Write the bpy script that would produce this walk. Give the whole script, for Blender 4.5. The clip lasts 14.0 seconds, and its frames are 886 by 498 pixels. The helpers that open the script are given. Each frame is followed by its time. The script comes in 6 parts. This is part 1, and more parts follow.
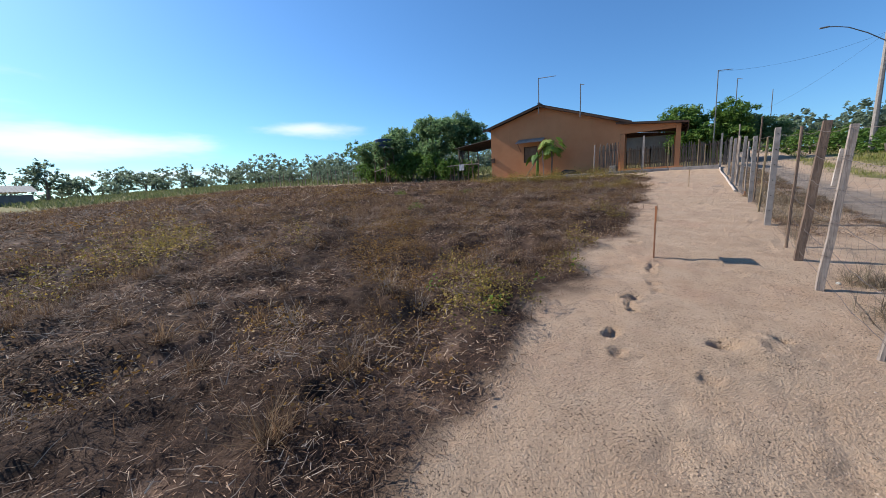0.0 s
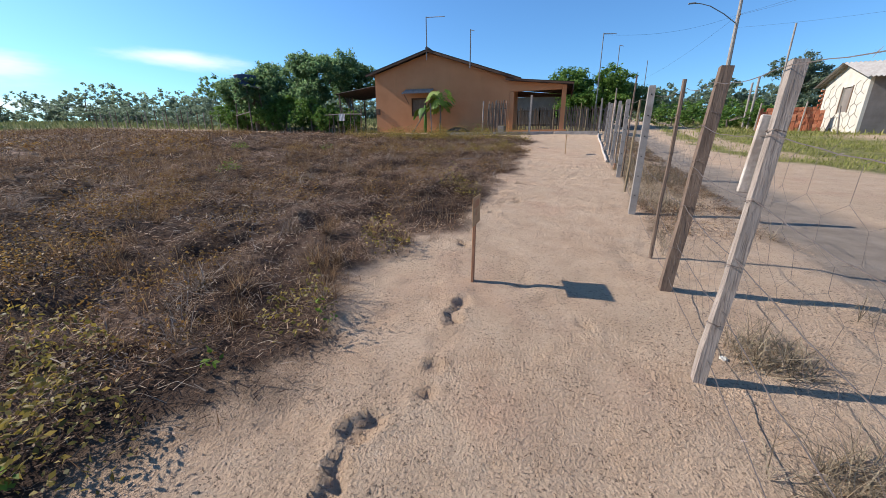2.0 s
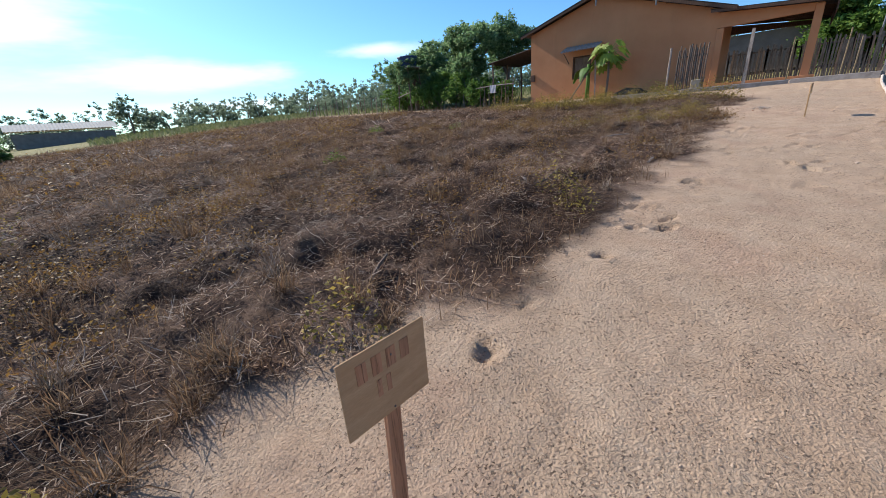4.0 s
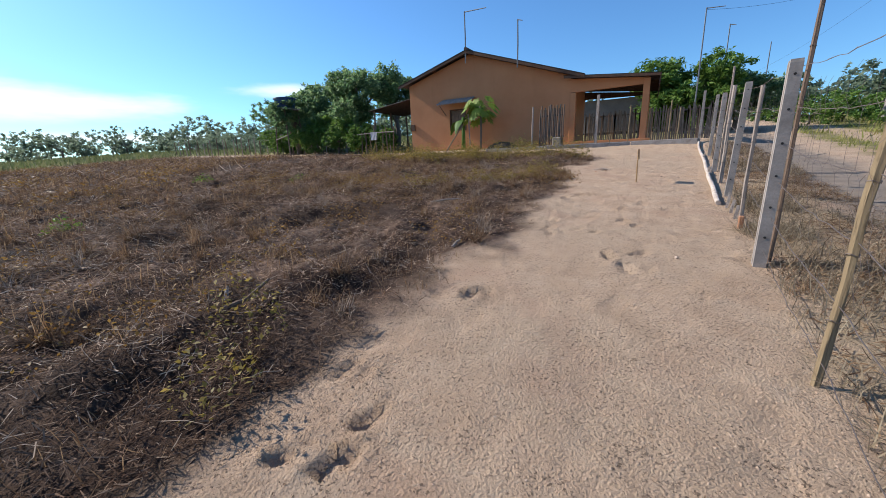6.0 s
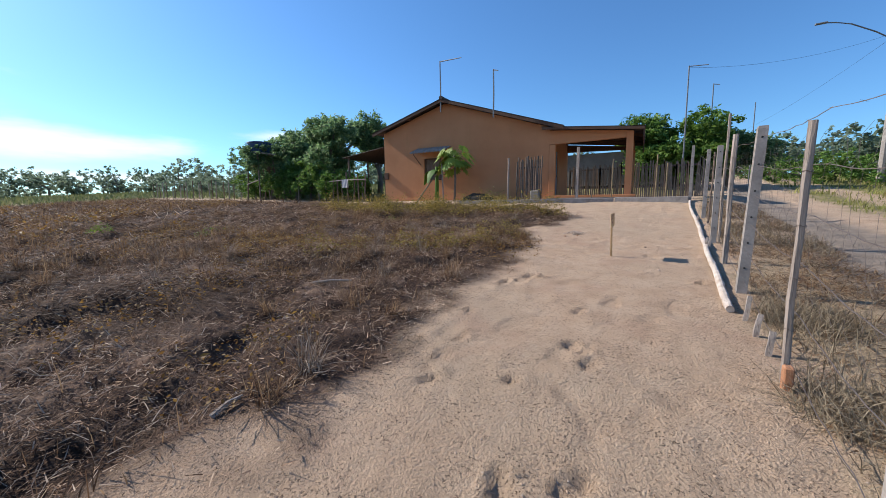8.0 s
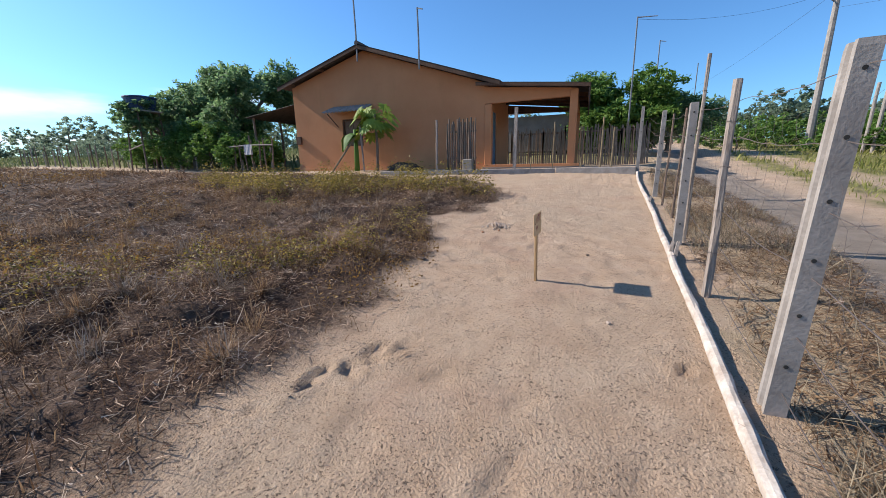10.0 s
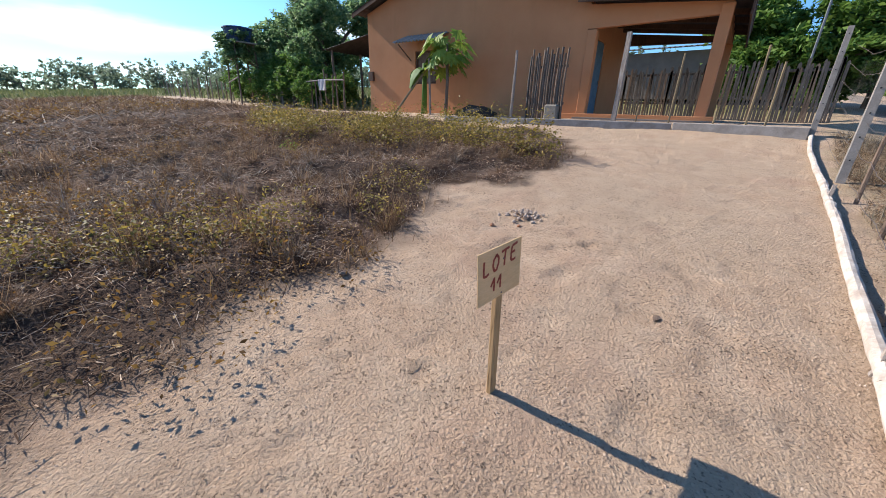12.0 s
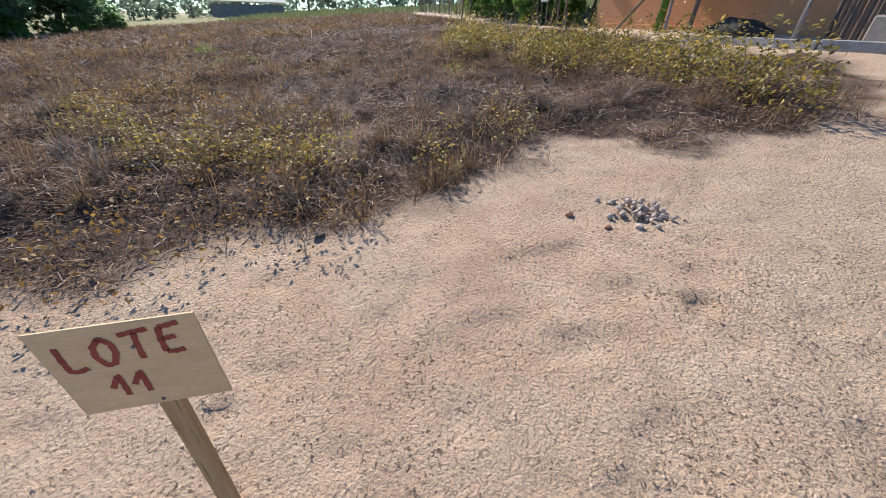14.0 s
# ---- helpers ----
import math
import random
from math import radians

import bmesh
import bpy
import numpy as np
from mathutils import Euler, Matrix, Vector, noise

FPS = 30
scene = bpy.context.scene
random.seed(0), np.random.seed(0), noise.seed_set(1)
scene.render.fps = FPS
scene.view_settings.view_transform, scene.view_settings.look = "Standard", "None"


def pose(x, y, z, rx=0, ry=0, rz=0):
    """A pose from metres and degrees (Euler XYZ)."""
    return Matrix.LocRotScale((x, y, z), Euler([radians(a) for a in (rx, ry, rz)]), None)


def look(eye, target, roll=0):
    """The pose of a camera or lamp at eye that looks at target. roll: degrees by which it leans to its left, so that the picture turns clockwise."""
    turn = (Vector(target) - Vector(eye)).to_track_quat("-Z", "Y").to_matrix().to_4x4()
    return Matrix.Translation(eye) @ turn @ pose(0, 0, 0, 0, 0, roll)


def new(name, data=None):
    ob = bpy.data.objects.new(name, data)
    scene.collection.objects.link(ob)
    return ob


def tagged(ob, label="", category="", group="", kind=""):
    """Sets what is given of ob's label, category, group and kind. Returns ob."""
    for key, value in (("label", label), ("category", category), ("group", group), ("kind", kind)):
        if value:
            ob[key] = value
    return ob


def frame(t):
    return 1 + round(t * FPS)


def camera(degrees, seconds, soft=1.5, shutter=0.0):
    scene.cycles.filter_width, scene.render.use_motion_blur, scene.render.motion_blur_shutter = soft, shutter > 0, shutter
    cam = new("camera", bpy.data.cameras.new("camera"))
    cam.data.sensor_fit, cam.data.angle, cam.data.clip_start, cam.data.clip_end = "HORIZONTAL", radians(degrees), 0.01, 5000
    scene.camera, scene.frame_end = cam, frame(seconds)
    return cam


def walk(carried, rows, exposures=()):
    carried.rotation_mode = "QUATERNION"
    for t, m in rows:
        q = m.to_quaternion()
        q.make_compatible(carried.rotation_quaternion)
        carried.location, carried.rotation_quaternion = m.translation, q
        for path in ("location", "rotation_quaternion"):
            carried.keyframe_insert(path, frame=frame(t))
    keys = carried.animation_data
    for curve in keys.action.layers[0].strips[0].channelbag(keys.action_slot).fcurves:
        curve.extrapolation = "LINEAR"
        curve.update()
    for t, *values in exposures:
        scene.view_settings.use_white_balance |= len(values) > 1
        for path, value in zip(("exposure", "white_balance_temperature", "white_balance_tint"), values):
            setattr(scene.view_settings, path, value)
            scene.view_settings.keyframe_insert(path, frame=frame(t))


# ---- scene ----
cam = camera(101.6, 14.0, soft=0.4)
PATH = [
    (0, (-0.12, -0.348, 1.385), (-1.267, 1.257, 1.057), -2.8),
    (0.5, (0.013, 0.292, 1.382), (-0.608, 2.16, 1.032), -2.5),
    (1, (0.095, 0.986, 1.394), (-0.347, 2.897, 1.008), 0.3),
    (1.5, (0.183, 1.72, 1.419), (-0.489, 3.539, 0.931), -4.6),
    (2, (0.191, 2.405, 1.46), (-0.497, 4.192, 0.885), 0.0),
    (2.5, (0.194, 3.086, 1.467), (-0.542, 4.855, 0.895), -0.4),
    (3, (0.119, 3.669, 1.487), (-1.003, 5.222, 0.913), 3.8),
    (3.2, (0.085, 3.877, 1.498), (-1.103, 5.328, 0.803), 1.2),
    (5.5, (0.233, 6.535, 1.652), (-1.311, 7.639, 1.021), -5.9),
    (6, (0.265, 7.247, 1.684), (-0.803, 8.862, 1.183), -2.3),
    (6.5, (0.214, 7.848, 1.752), (-0.842, 9.5, 1.354), -0.9),
    (7, (0.281, 8.404, 1.775), (-0.836, 10.044, 1.532), -0.3),
    (7.5, (0.295, 8.978, 1.81), (-0.791, 10.636, 1.54), 0.2),
    (8, (0.278, 9.577, 1.84), (-0.794, 11.246, 1.584), -0.7),
    (8.5, (0.235, 10.188, 1.889), (-0.757, 11.906, 1.636), -0.8),
    (9, (0.227, 10.832, 1.956), (-0.561, 12.661, 1.771), -1.5),
    (9.2, (0.177, 11.056, 1.992), (-0.623, 12.867, 1.71), -0.7),
    (11.3, (0.088, 13.625, 2.099), (-0.792, 15.349, 1.595), -1.0),
    (11.5, (0.079, 13.825, 2.077), (-0.843, 15.529, 1.582), 2.5),
    (12, (0.112, 14.224, 2.071), (-1.1, 15.642, 1.351), 1.6),
    (12.5, (0.119, 14.546, 2.059), (-1.272, 15.634, 1.121), -0.8),
    (13, (0.044, 14.828, 2.009), (-1.337, 15.61, 0.791), 1.3),
    (13.5, (0.038, 15.087, 2.007), (-1.486, 15.267, 0.724), -3.5),
    (13.8, (0.04, 15.335, 2.044), (-1.58, 15.349, 0.872), -4.8),
    (14, (0.052, 15.58, 2.062), (-1.571, 16.043, 0.988), 1.5),
]
EXPOSURES = ((0.0, 0.32), (1.5, 0.46), (3.0, 0.5), (5.5, 0.50), (6.0, 0.42), (7.5, 0.40), (9.0, 0.44), (11.5, 0.66), (12.5, 0.73), (14.0, 0.87))
walk(cam, [(t, look(eye, target, roll)) for t, eye, target, roll in PATH], EXPOSURES)

# ---------------------------------------------------------------- light
SUN_AZ, SUN_EL = radians(172.0), radians(34.0)   # the sun stands over the field, towards -x
sun_dir = Vector((math.cos(SUN_AZ) * math.cos(SUN_EL), -math.sin(SUN_AZ) * math.cos(SUN_EL), math.sin(SUN_EL)))
sun = new("sun", bpy.data.lights.new("sun", "SUN"))
sun.data.energy, sun.data.angle, sun.data.color = 5.0, radians(0.6), (1.0, 0.945, 0.87)
sun.rotation_mode = "QUATERNION"
sun.rotation_quaternion = sun_dir.to_track_quat("Z", "Y")

world = bpy.data.worlds.new("world")
scene.world = world
world.use_nodes = True
wt = world.node_tree
wt.nodes.clear()


def wnode(kind, **kw):
    n = wt.nodes.new(kind)
    for k, v in kw.items():
        n.inputs[k].default_value = v
    return n


w_out = wnode("ShaderNodeOutputWorld")
w_bg = wnode("ShaderNodeBackground", Strength=0.109)
sky = wt.nodes.new("ShaderNodeTexSky")
sky.sky_type, sky.sun_disc = "NISHITA", False
sky.sun_elevation, sky.sun_rotation = SUN_EL, radians(-98.0)
sky.air_density, sky.dust_density, sky.ozone_density = 1.0, 0.4, 3.0
w_tc = wnode("ShaderNodeTexCoord")
w_sep = wnode("ShaderNodeSeparateXYZ")
wt.links.new(w_tc.outputs["Generated"], w_sep.inputs[0])
# soft cloud banks low over the field's horizon
w_map = wnode("ShaderNodeMapping")
w_map.inputs["Scale"].default_value = (2.0, 2.0, 9.0)
wt.links.new(w_tc.outputs["Generated"], w_map.inputs[0])
w_noise = wnode("ShaderNodeTexNoise", Scale=2.2, Detail=6.0, Roughness=0.55)
wt.links.new(w_map.outputs[0], w_noise.inputs["Vector"])


def wmath(op, a, b):
    n = wt.nodes.new("ShaderNodeMath")
    n.operation = op
    for i, s in enumerate((a, b)):
        if isinstance(s, (int, float)):
            n.inputs[i].default_value = s
        else:
            wt.links.new(s, n.inputs[i])
    return n.outputs[0]


def cloud_bank(azimuth, elevation, wide, high):
    """How much of a lens-shaped cloud with a frayed rim lies in a direction (degrees)."""
    a = radians(azimuth)
    u = wmath("ADD", wmath("MULTIPLY", w_sep.outputs["X"], -math.sin(a)), wmath("MULTIPLY", w_sep.outputs["Y"], math.cos(a)))
    u = wmath("DIVIDE", u, math.sin(radians(wide)))
    v = wmath("DIVIDE", wmath("SUBTRACT", w_sep.outputs["Z"], math.sin(radians(elevation))), math.sin(radians(high)))
    d = wmath("SQRT", wmath("ADD", wmath("MULTIPLY", u, u), wmath("MULTIPLY", v, v)), 0.0)
    m = wmath("SUBTRACT", wmath("MULTIPLY", w_noise.outputs[0], 1.9), d)
    front = wmath("ADD", wmath("MULTIPLY", w_sep.outputs["X"], math.cos(a)), wmath("MULTIPLY", w_sep.outputs["Y"], math.sin(a)))
    n = wnode("ShaderNodeMapRange")
    n.interpolation_type = "SMOOTHSTEP"
    n.inputs["From Min"].default_value, n.inputs["From Max"].default_value = -0.1, 0.95
    wt.links.new(m, n.inputs["Value"])
    return wmath("MULTIPLY", n.outputs[0], wmath("GREATER_THAN", front, 0.0))


w_fac = cloud_bank(171.0, 6.6, 17.0, 2.4)
for az, el, wide, high in ((144.5, 9.3, 9.0, 1.3), (186.0, 10.5, 15.0, 4.5), (163.0, 3.4, 24.0, 0.9), (214.0, 9.0, 16.0, 3.0), (262.0, 12.0, 15.0, 2.5), (330.0, 11.0, 20.0, 2.5)):
    w_fac = wmath("MAXIMUM", w_fac, cloud_bank(az, el, wide, high))
w_mix = wt.nodes.new("ShaderNodeMix")
w_mix.data_type = "RGBA"
wt.links.new(wmath("MULTIPLY", w_fac, 0.8), w_mix.inputs[0])
w_tint = wt.nodes.new("ShaderNodeMix")
w_tint.data_type, w_tint.blend_type = "RGBA", "MULTIPLY"
w_tint.inputs[0].default_value = 1.0
w_tint.inputs[7].default_value = (0.60, 0.95, 1.25, 1)
wt.links.new(sky.outputs[0], w_tint.inputs[6])
wt.links.new(w_tint.outputs[2], w_mix.inputs[6])
w_mix.inputs[7].default_value = (8.4, 8.6, 8.8, 1)
wt.links.new(w_mix.outputs[2], w_bg.inputs["Color"])
wt.links.new(w_bg.outputs[0], w_out.inputs["Surface"])


# ---------------------------------------------------------------- materials
class Mat:
    """A node material with a Principled surface and short ways to wire it."""

    def __init__(self, name, rough=0.8, metal=0.0, spec=0.3):
        self.m = bpy.data.materials.new(name)
        self.m.use_nodes = True
        self.t = self.m.node_tree
        self.b = self.t.nodes["Principled BSDF"]
        self.b.inputs["Roughness"].default_value = rough
        self.b.inputs["Metallic"].default_value = metal
        self.b.inputs["Specular IOR Level"].default_value = spec
        self.out = self.t.nodes["Material Output"]

    def node(self, kind, **kw):
        n = self.t.nodes.new(kind)
        for k, v in kw.items():
            n.inputs[k.replace("_", " ")].default_value = v
        return n

    def link(self, a, b):
        self.t.links.new(a, b)

    def pos(self, scale=(1, 1, 1), local=False):
        c = self.node("ShaderNodeTexCoord")
        m = self.node("ShaderNodeMapping")
        m.inputs["Scale"].default_value = scale
        self.link(c.outputs["Object"], m.inputs[0])
        return m.outputs[0]

    def noise(self, scale, detail=4.0, rough=0.55, stretch=(1, 1, 1)):
        n = self.node("ShaderNodeTexNoise", Scale=scale, Detail=detail, Roughness=rough)
        self.link(self.pos(stretch), n.inputs["Vector"])
        return n.outputs[0]

    def voronoi(self, scale, feature="F1", stretch=(1, 1, 1)):
        n = self.node("ShaderNodeTexVoronoi", Scale=scale)
        n.feature = feature
        self.link(self.pos(stretch), n.inputs["Vector"])
        return n.outputs["Distance"]

    def ramp(self, fac, stops):
        r = self.t.nodes.new("ShaderNodeValToRGB")
        el = r.color_ramp.elements
        while len(el) < len(stops):
            el.new(0.5)
        for e, (p, c) in zip(el, stops):
            e.position, e.color = p, (*c, 1) if len(c) == 3 else c
        self.link(fac, r.inputs[0])
        return r.outputs[0]

    def span(self, fac, a, b, lo=0.0, hi=1.0):
        n = self.node("ShaderNodeMapRange", From_Min=a, From_Max=b, To_Min=lo, To_Max=hi)
        self.link(fac, n.inputs["Value"])
        return n.outputs[0]

    def mix(self, fac, a, b, blend="MIX"):
        n = self.t.nodes.new("ShaderNodeMix")
        n.data_type, n.blend_type = "RGBA", blend
        for i, v in ((0, fac), (6, a), (7, b)):
            if isinstance(v, (int, float)):
                n.inputs[i].default_value = v
            elif isinstance(v, tuple):
                n.inputs[i].default_value = (*v, 1)
            else:
                self.link(v, n.inputs[i])
        return n.outputs[2]

    def math(self, op, a, b=0.0):
        n = self.t.nodes.new("ShaderNodeMath")
        n.operation = op
        for i, v in enumerate((a, b)):
            if isinstance(v, (int, float)):
                n.inputs[i].default_value = v
            else:
                self.link(v, n.inputs[i])
        return n.outputs[0]

    def attr(self, name):
        n = self.t.nodes.new("ShaderNodeAttribute")
        n.attribute_name = name
        return n.outputs["Fac"]

    def island(self):
        return self.t.nodes.new("ShaderNodeNewGeometry").outputs["Random Per Island"]

    def rand(self):
        return self.t.nodes.new("ShaderNodeObjectInfo").outputs["Random"]

    def color(self, c):
        if isinstance(c, tuple):
            self.b.inputs["Base Color"].default_value = (*c, 1)
        else:
            self.link(c, self.b.inputs["Base Color"])
        return self

    def bump(self, height, strength=0.4, distance=0.02):
        n = self.node("ShaderNodeBump", Strength=strength, Distance=distance)
        self.link(height, n.inputs["Height"])
        self.link(n.outputs[0], self.b.inputs["Normal"])
        return self

    def leafy(self, c, amount=0.35):
        """Lets light through, as leaves and straw do."""
        tr = self.node("ShaderNodeBsdfTranslucent")
        self.link(c, tr.inputs["Color"])
        mx = self.node("ShaderNodeMixShader", Fac=amount)
        self.link(self.b.outputs[0], mx.inputs[1])
        self.link(tr.outputs[0], mx.inputs[2])
        self.link(mx.outputs[0], self.out.inputs["Surface"])
        return self


def plain(name, a, b, scale=8.0, rough=0.8, metal=0.0, bump=0.25, stretch=(1, 1, 1), fine=60.0, dist=0.01):
    """Two tones over a coarse noise, a finer grain over both."""
    m = Mat(name, rough, metal)
    n = m.noise(scale, 5.0, 0.6, stretch)
    f = m.noise(fine, 3.0, 0.6, stretch)
    c = m.ramp(n, ((0.32, a), (0.68, b)))
    c = m.mix(m.span(f, 0.3, 0.75, 0.0, 0.35), c, tuple(v * 0.6 for v in a))
    m.color(c)
    m.bump(m.math("ADD", n, m.math("MULTIPLY", f, 0.6)), bump, dist)
    return m.m


def wood(name, a, b, bump=0.6):
    m = Mat(name, 0.9)
    n = m.noise(9.0, 6.0, 0.62, (5, 5, 0.45))
    g = m.noise(26.0, 5.0, 0.65, (6, 6, 0.3))
    s = m.noise(2.2, 3.0)
    c = m.ramp(n, ((0.3, a), (0.7, b)))
    c = m.mix(m.span(g, 0.52, 0.7), c, tuple(v * 0.4 for v in a))
    c = m.mix(m.span(s, 0.45, 0.8, 0, 0.5), c, tuple(min(1, v * 1.25) for v in b))
    c = m.mix(m.span(m.rand(), 0, 1, 0, 0.35), c, tuple(v * 0.55 for v in a))
    m.color(c)
    m.bump(m.math("ADD", n, g), bump, 0.012)
    return m.m


def leaf_material(name, stops, amount=0.4, rough=0.6):
    m = Mat(name, rough, 0.0, 0.15 if rough > 0.7 else 0.25)
    c = m.ramp(m.island(), stops)
    c = m.mix(m.span(m.noise(0.8, 3.0), 0.35, 0.7, 0.0, 0.5), c, tuple(v * 0.6 for v in stops[0][1]))
    m.color(c)
    m.leafy(c, amount)
    return m.m


def straw_material():
    """Dead straw with bleached swaths, and dark swaths that paint in shaded gaps."""
    m = Mat("grey_dead_straw", 0.92, 0.0, 0.08)
    c = m.ramp(m.island(), ((0.0, (0.060, 0.033, 0.020)), (0.5, (0.155, 0.089, 0.055)), (0.76, (0.33, 0.205, 0.132)), (0.92, (0.58, 0.405, 0.28)), (1.0, (0.76, 0.59, 0.43))))
    c = m.mix(m.span(m.noise(1.7, 4.0, 0.6), 0.52, 0.60, 0.0, 0.5), c, (0.49, 0.35, 0.255))
    # dark patches colour in the shade between the swaths
    c = m.mix(m.span(m.noise(0.85, 4.0, 0.6), 0.49, 0.58, 0.0, 0.62), c, (0.052, 0.029, 0.019))
    m.color(c)
    m.leafy(c, 0.2)
    return m.m


def ground_material():
    m = Mat("ground_earth", 0.95, 0.0, 0.15)
    big, mid, fine = m.noise(0.55, 5.0), m.noise(3.5, 6.0, 0.6), m.noise(34.0, 6.0, 0.7)
    sand = m.ramp(mid, ((0.25, (0.47, 0.312, 0.203)), (0.5, (0.56, 0.386, 0.262)), (0.78, (0.63, 0.458, 0.325))))
    sand = m.mix(m.span(big, 0.38, 0.66, 0, 0.6), sand, (0.51, 0.375, 0.26))
    sand = m.mix(m.span(m.noise(1.3, 3.0), 0.55, 0.75, 0, 0.5), sand, (0.47, 0.29, 0.20))
    sand = m.mix(m.span(fine, 0.56, 0.78, 0, 0.55), sand, (0.27, 0.18, 0.12))
    crumbs = m.math("MULTIPLY", m.span(m.noise(62.0, 4.0, 0.6), 0.57, 0.62), m.span(m.noise(4.0, 4.0), 0.40, 0.60, 0.25, 1.0))
    sand = m.mix(m.math("MULTIPLY", crumbs, 0.8), sand, (0.10, 0.07, 0.05))
    sand = m.mix(m.span(m.noise(48.0, 5.0, 0.7), 0.58, 0.72, 0, 0.6), sand, (0.66, 0.52, 0.40))
    soil = m.ramp(mid, ((0.3, (0.040, 0.024, 0.017)), (0.55, (0.10, 0.060, 0.042)), (0.8, (0.25, 0.16, 0.115))))
    soil = m.mix(m.span(fine, 0.5, 0.75, 0, 0.7), soil, (0.04, 0.028, 0.024))
    soil = m.mix(m.span(m.noise(1.7, 4.0, 0.6), 0.52, 0.60, 0, 0.75), soil, (0.33, 0.21, 0.145))
    # same dark patches under the straw, painting the gaps' shade into the soil
    soil = m.mix(m.span(m.noise(0.85, 4.0, 0.6), 0.49, 0.58, 0, 0.7), soil, (0.042, 0.024, 0.016))
    road = m.ramp(mid, ((0.3, (0.25, 0.195, 0.15)), (0.7, (0.36, 0.285, 0.225))))
    grass = m.ramp(mid, ((0.3, (0.13, 0.14, 0.042)), (0.55, (0.23, 0.205, 0.075)), (0.75, (0.36, 0.285, 0.14))))
    c = m.mix(m.attr("road"), sand, road)
    c = m.mix(m.attr("verge"), c, grass)
    c = m.mix(m.attr("field"), c, soil)
    m.color(c)
    grains = m.span(m.noise(72.0, 4.0, 0.6), 0.38, 0.62)
    h = m.math("ADD", m.math("MULTIPLY", m.noise(95.0, 5.0, 0.7), 0.5), m.math("MULTIPLY", grains, 0.2))
    h = m.math("ADD", h, m.math("MULTIPLY", m.noise(11.0, 5.0, 0.6), 0.9))
    m.bump(h, 1.0, 0.045)
    return m.m


def stucco_material():
    m = Mat("orange_painted_render", 0.9, 0.0, 0.2)
    n, f = m.noise(0.7, 5.0), m.noise(18.0, 5.0)
    c = m.ramp(n, ((0.3, (0.49, 0.205, 0.092)), (0.7, (0.58, 0.262, 0.125))))
    c = m.mix(m.span(m.noise(2.5, 6.0, 0.6, (1, 1, 0.22)), 0.55, 0.8, 0, 0.4), c, (0.40, 0.19, 0.08))
    m.color(c)
    m.bump(f, 0.3, 0.01)
    return m.m


def brick_material():
    m = Mat("red_fired_clay", 0.9)
    n = m.noise(11.0, 5.0)
    c = m.ramp(m.rand(), ((0.0, (0.40, 0.115, 0.06)), (0.5, (0.50, 0.17, 0.085)), (1.0, (0.58, 0.24, 0.13))))
    c = m.mix(m.span(n, 0.5, 0.8, 0, 0.6), c, (0.30, 0.09, 0.05))
    m.color(c)
    m.bump(n, 0.4, 0.01)
    return m.m


M_GROUND = ground_material()
M_STUCCO = stucco_material()
M_BRICK = brick_material()
M_CONCRETE = plain("weathered_concrete", (0.24, 0.205, 0.18), (0.38, 0.335, 0.30), 6.0, 0.92, 0, 0.3, fine=70)
M_WHITEWASH = plain("flaking_whitewash", (0.36, 0.28, 0.225), (0.60, 0.525, 0.455), 9.0, 0.9, 0, 0.5)
M_OLDWOOD = wood("grey_weathered_wood", (0.24, 0.185, 0.15), (0.43, 0.36, 0.31))
M_DARKWOOD = wood("brown_weathered_wood", (0.13, 0.085, 0.06), (0.25, 0.175, 0.13))
M_NEWWOOD = wood("sawn_pine", (0.40, 0.235, 0.105), (0.54, 0.34, 0.17), 0.25)
M_REDWOOD = wood("reddish_sawn_wood", (0.36, 0.16, 0.08), (0.50, 0.25, 0.14), 0.3)
M_PLY = plain("plywood_face", (0.66, 0.41, 0.20), (0.77, 0.51, 0.275), 5.0, 0.75, 0, 0.12, (1, 1, 6))
# darker plywood: the shade on a face turned from the sun, as colour
M_SHADEPLY = plain("shaded_plywood", (0.42, 0.235, 0.115), (0.52, 0.32, 0.17), 5.0, 0.8, 0, 0.15, (1, 1, 6))
M_INK = plain("brown_red_marker", (0.26, 0.045, 0.03), (0.36, 0.075, 0.045), 20.0, 0.7, 0, 0.05)
M_BAMBOO = wood("yellow_bamboo", (0.20, 0.14, 0.08), (0.32, 0.24, 0.14), 0.3)
M_WIRE = plain("rusty_wire", (0.16, 0.12, 0.10), (0.28, 0.23, 0.20), 30.0, 0.6, 0.6, 0.2)
M_CABLE = plain("black_cable", (0.02, 0.02, 0.022), (0.04, 0.04, 0.042), 20.0, 0.6, 0, 0.05)
M_STEEL = plain("galvanised_steel", (0.15, 0.155, 0.165), (0.24, 0.245, 0.255), 12.0, 0.6, 0.4, 0.1)
M_TILE = plain("dark_fibre_roof", (0.075, 0.06, 0.055), (0.13, 0.105, 0.095), 5.0, 0.85, 0, 0.4)
M_AWNING = plain("fibre_cement_sheet", (0.20, 0.19, 0.18), (0.34, 0.33, 0.32), 5.0, 0.85, 0, 0.3)
M_PALEROOF = plain("pale_fibre_roof", (0.28, 0.25, 0.23), (0.42, 0.385, 0.355), 4.0, 0.85, 0, 0.3)
M_PORCHWOOD = wood("dark_roof_timber", (0.09, 0.05, 0.035), (0.17, 0.095, 0.06))
M_BLUEDOOR = plain("faded_blue_paint", (0.10, 0.17, 0.24), (0.16, 0.25, 0.33), 5.0, 0.6, 0, 0.2)
M_DARK = plain("hole_shade", (0.03, 0.028, 0.026), (0.05, 0.045, 0.04), 5.0, 0.9, 0, 0.1)
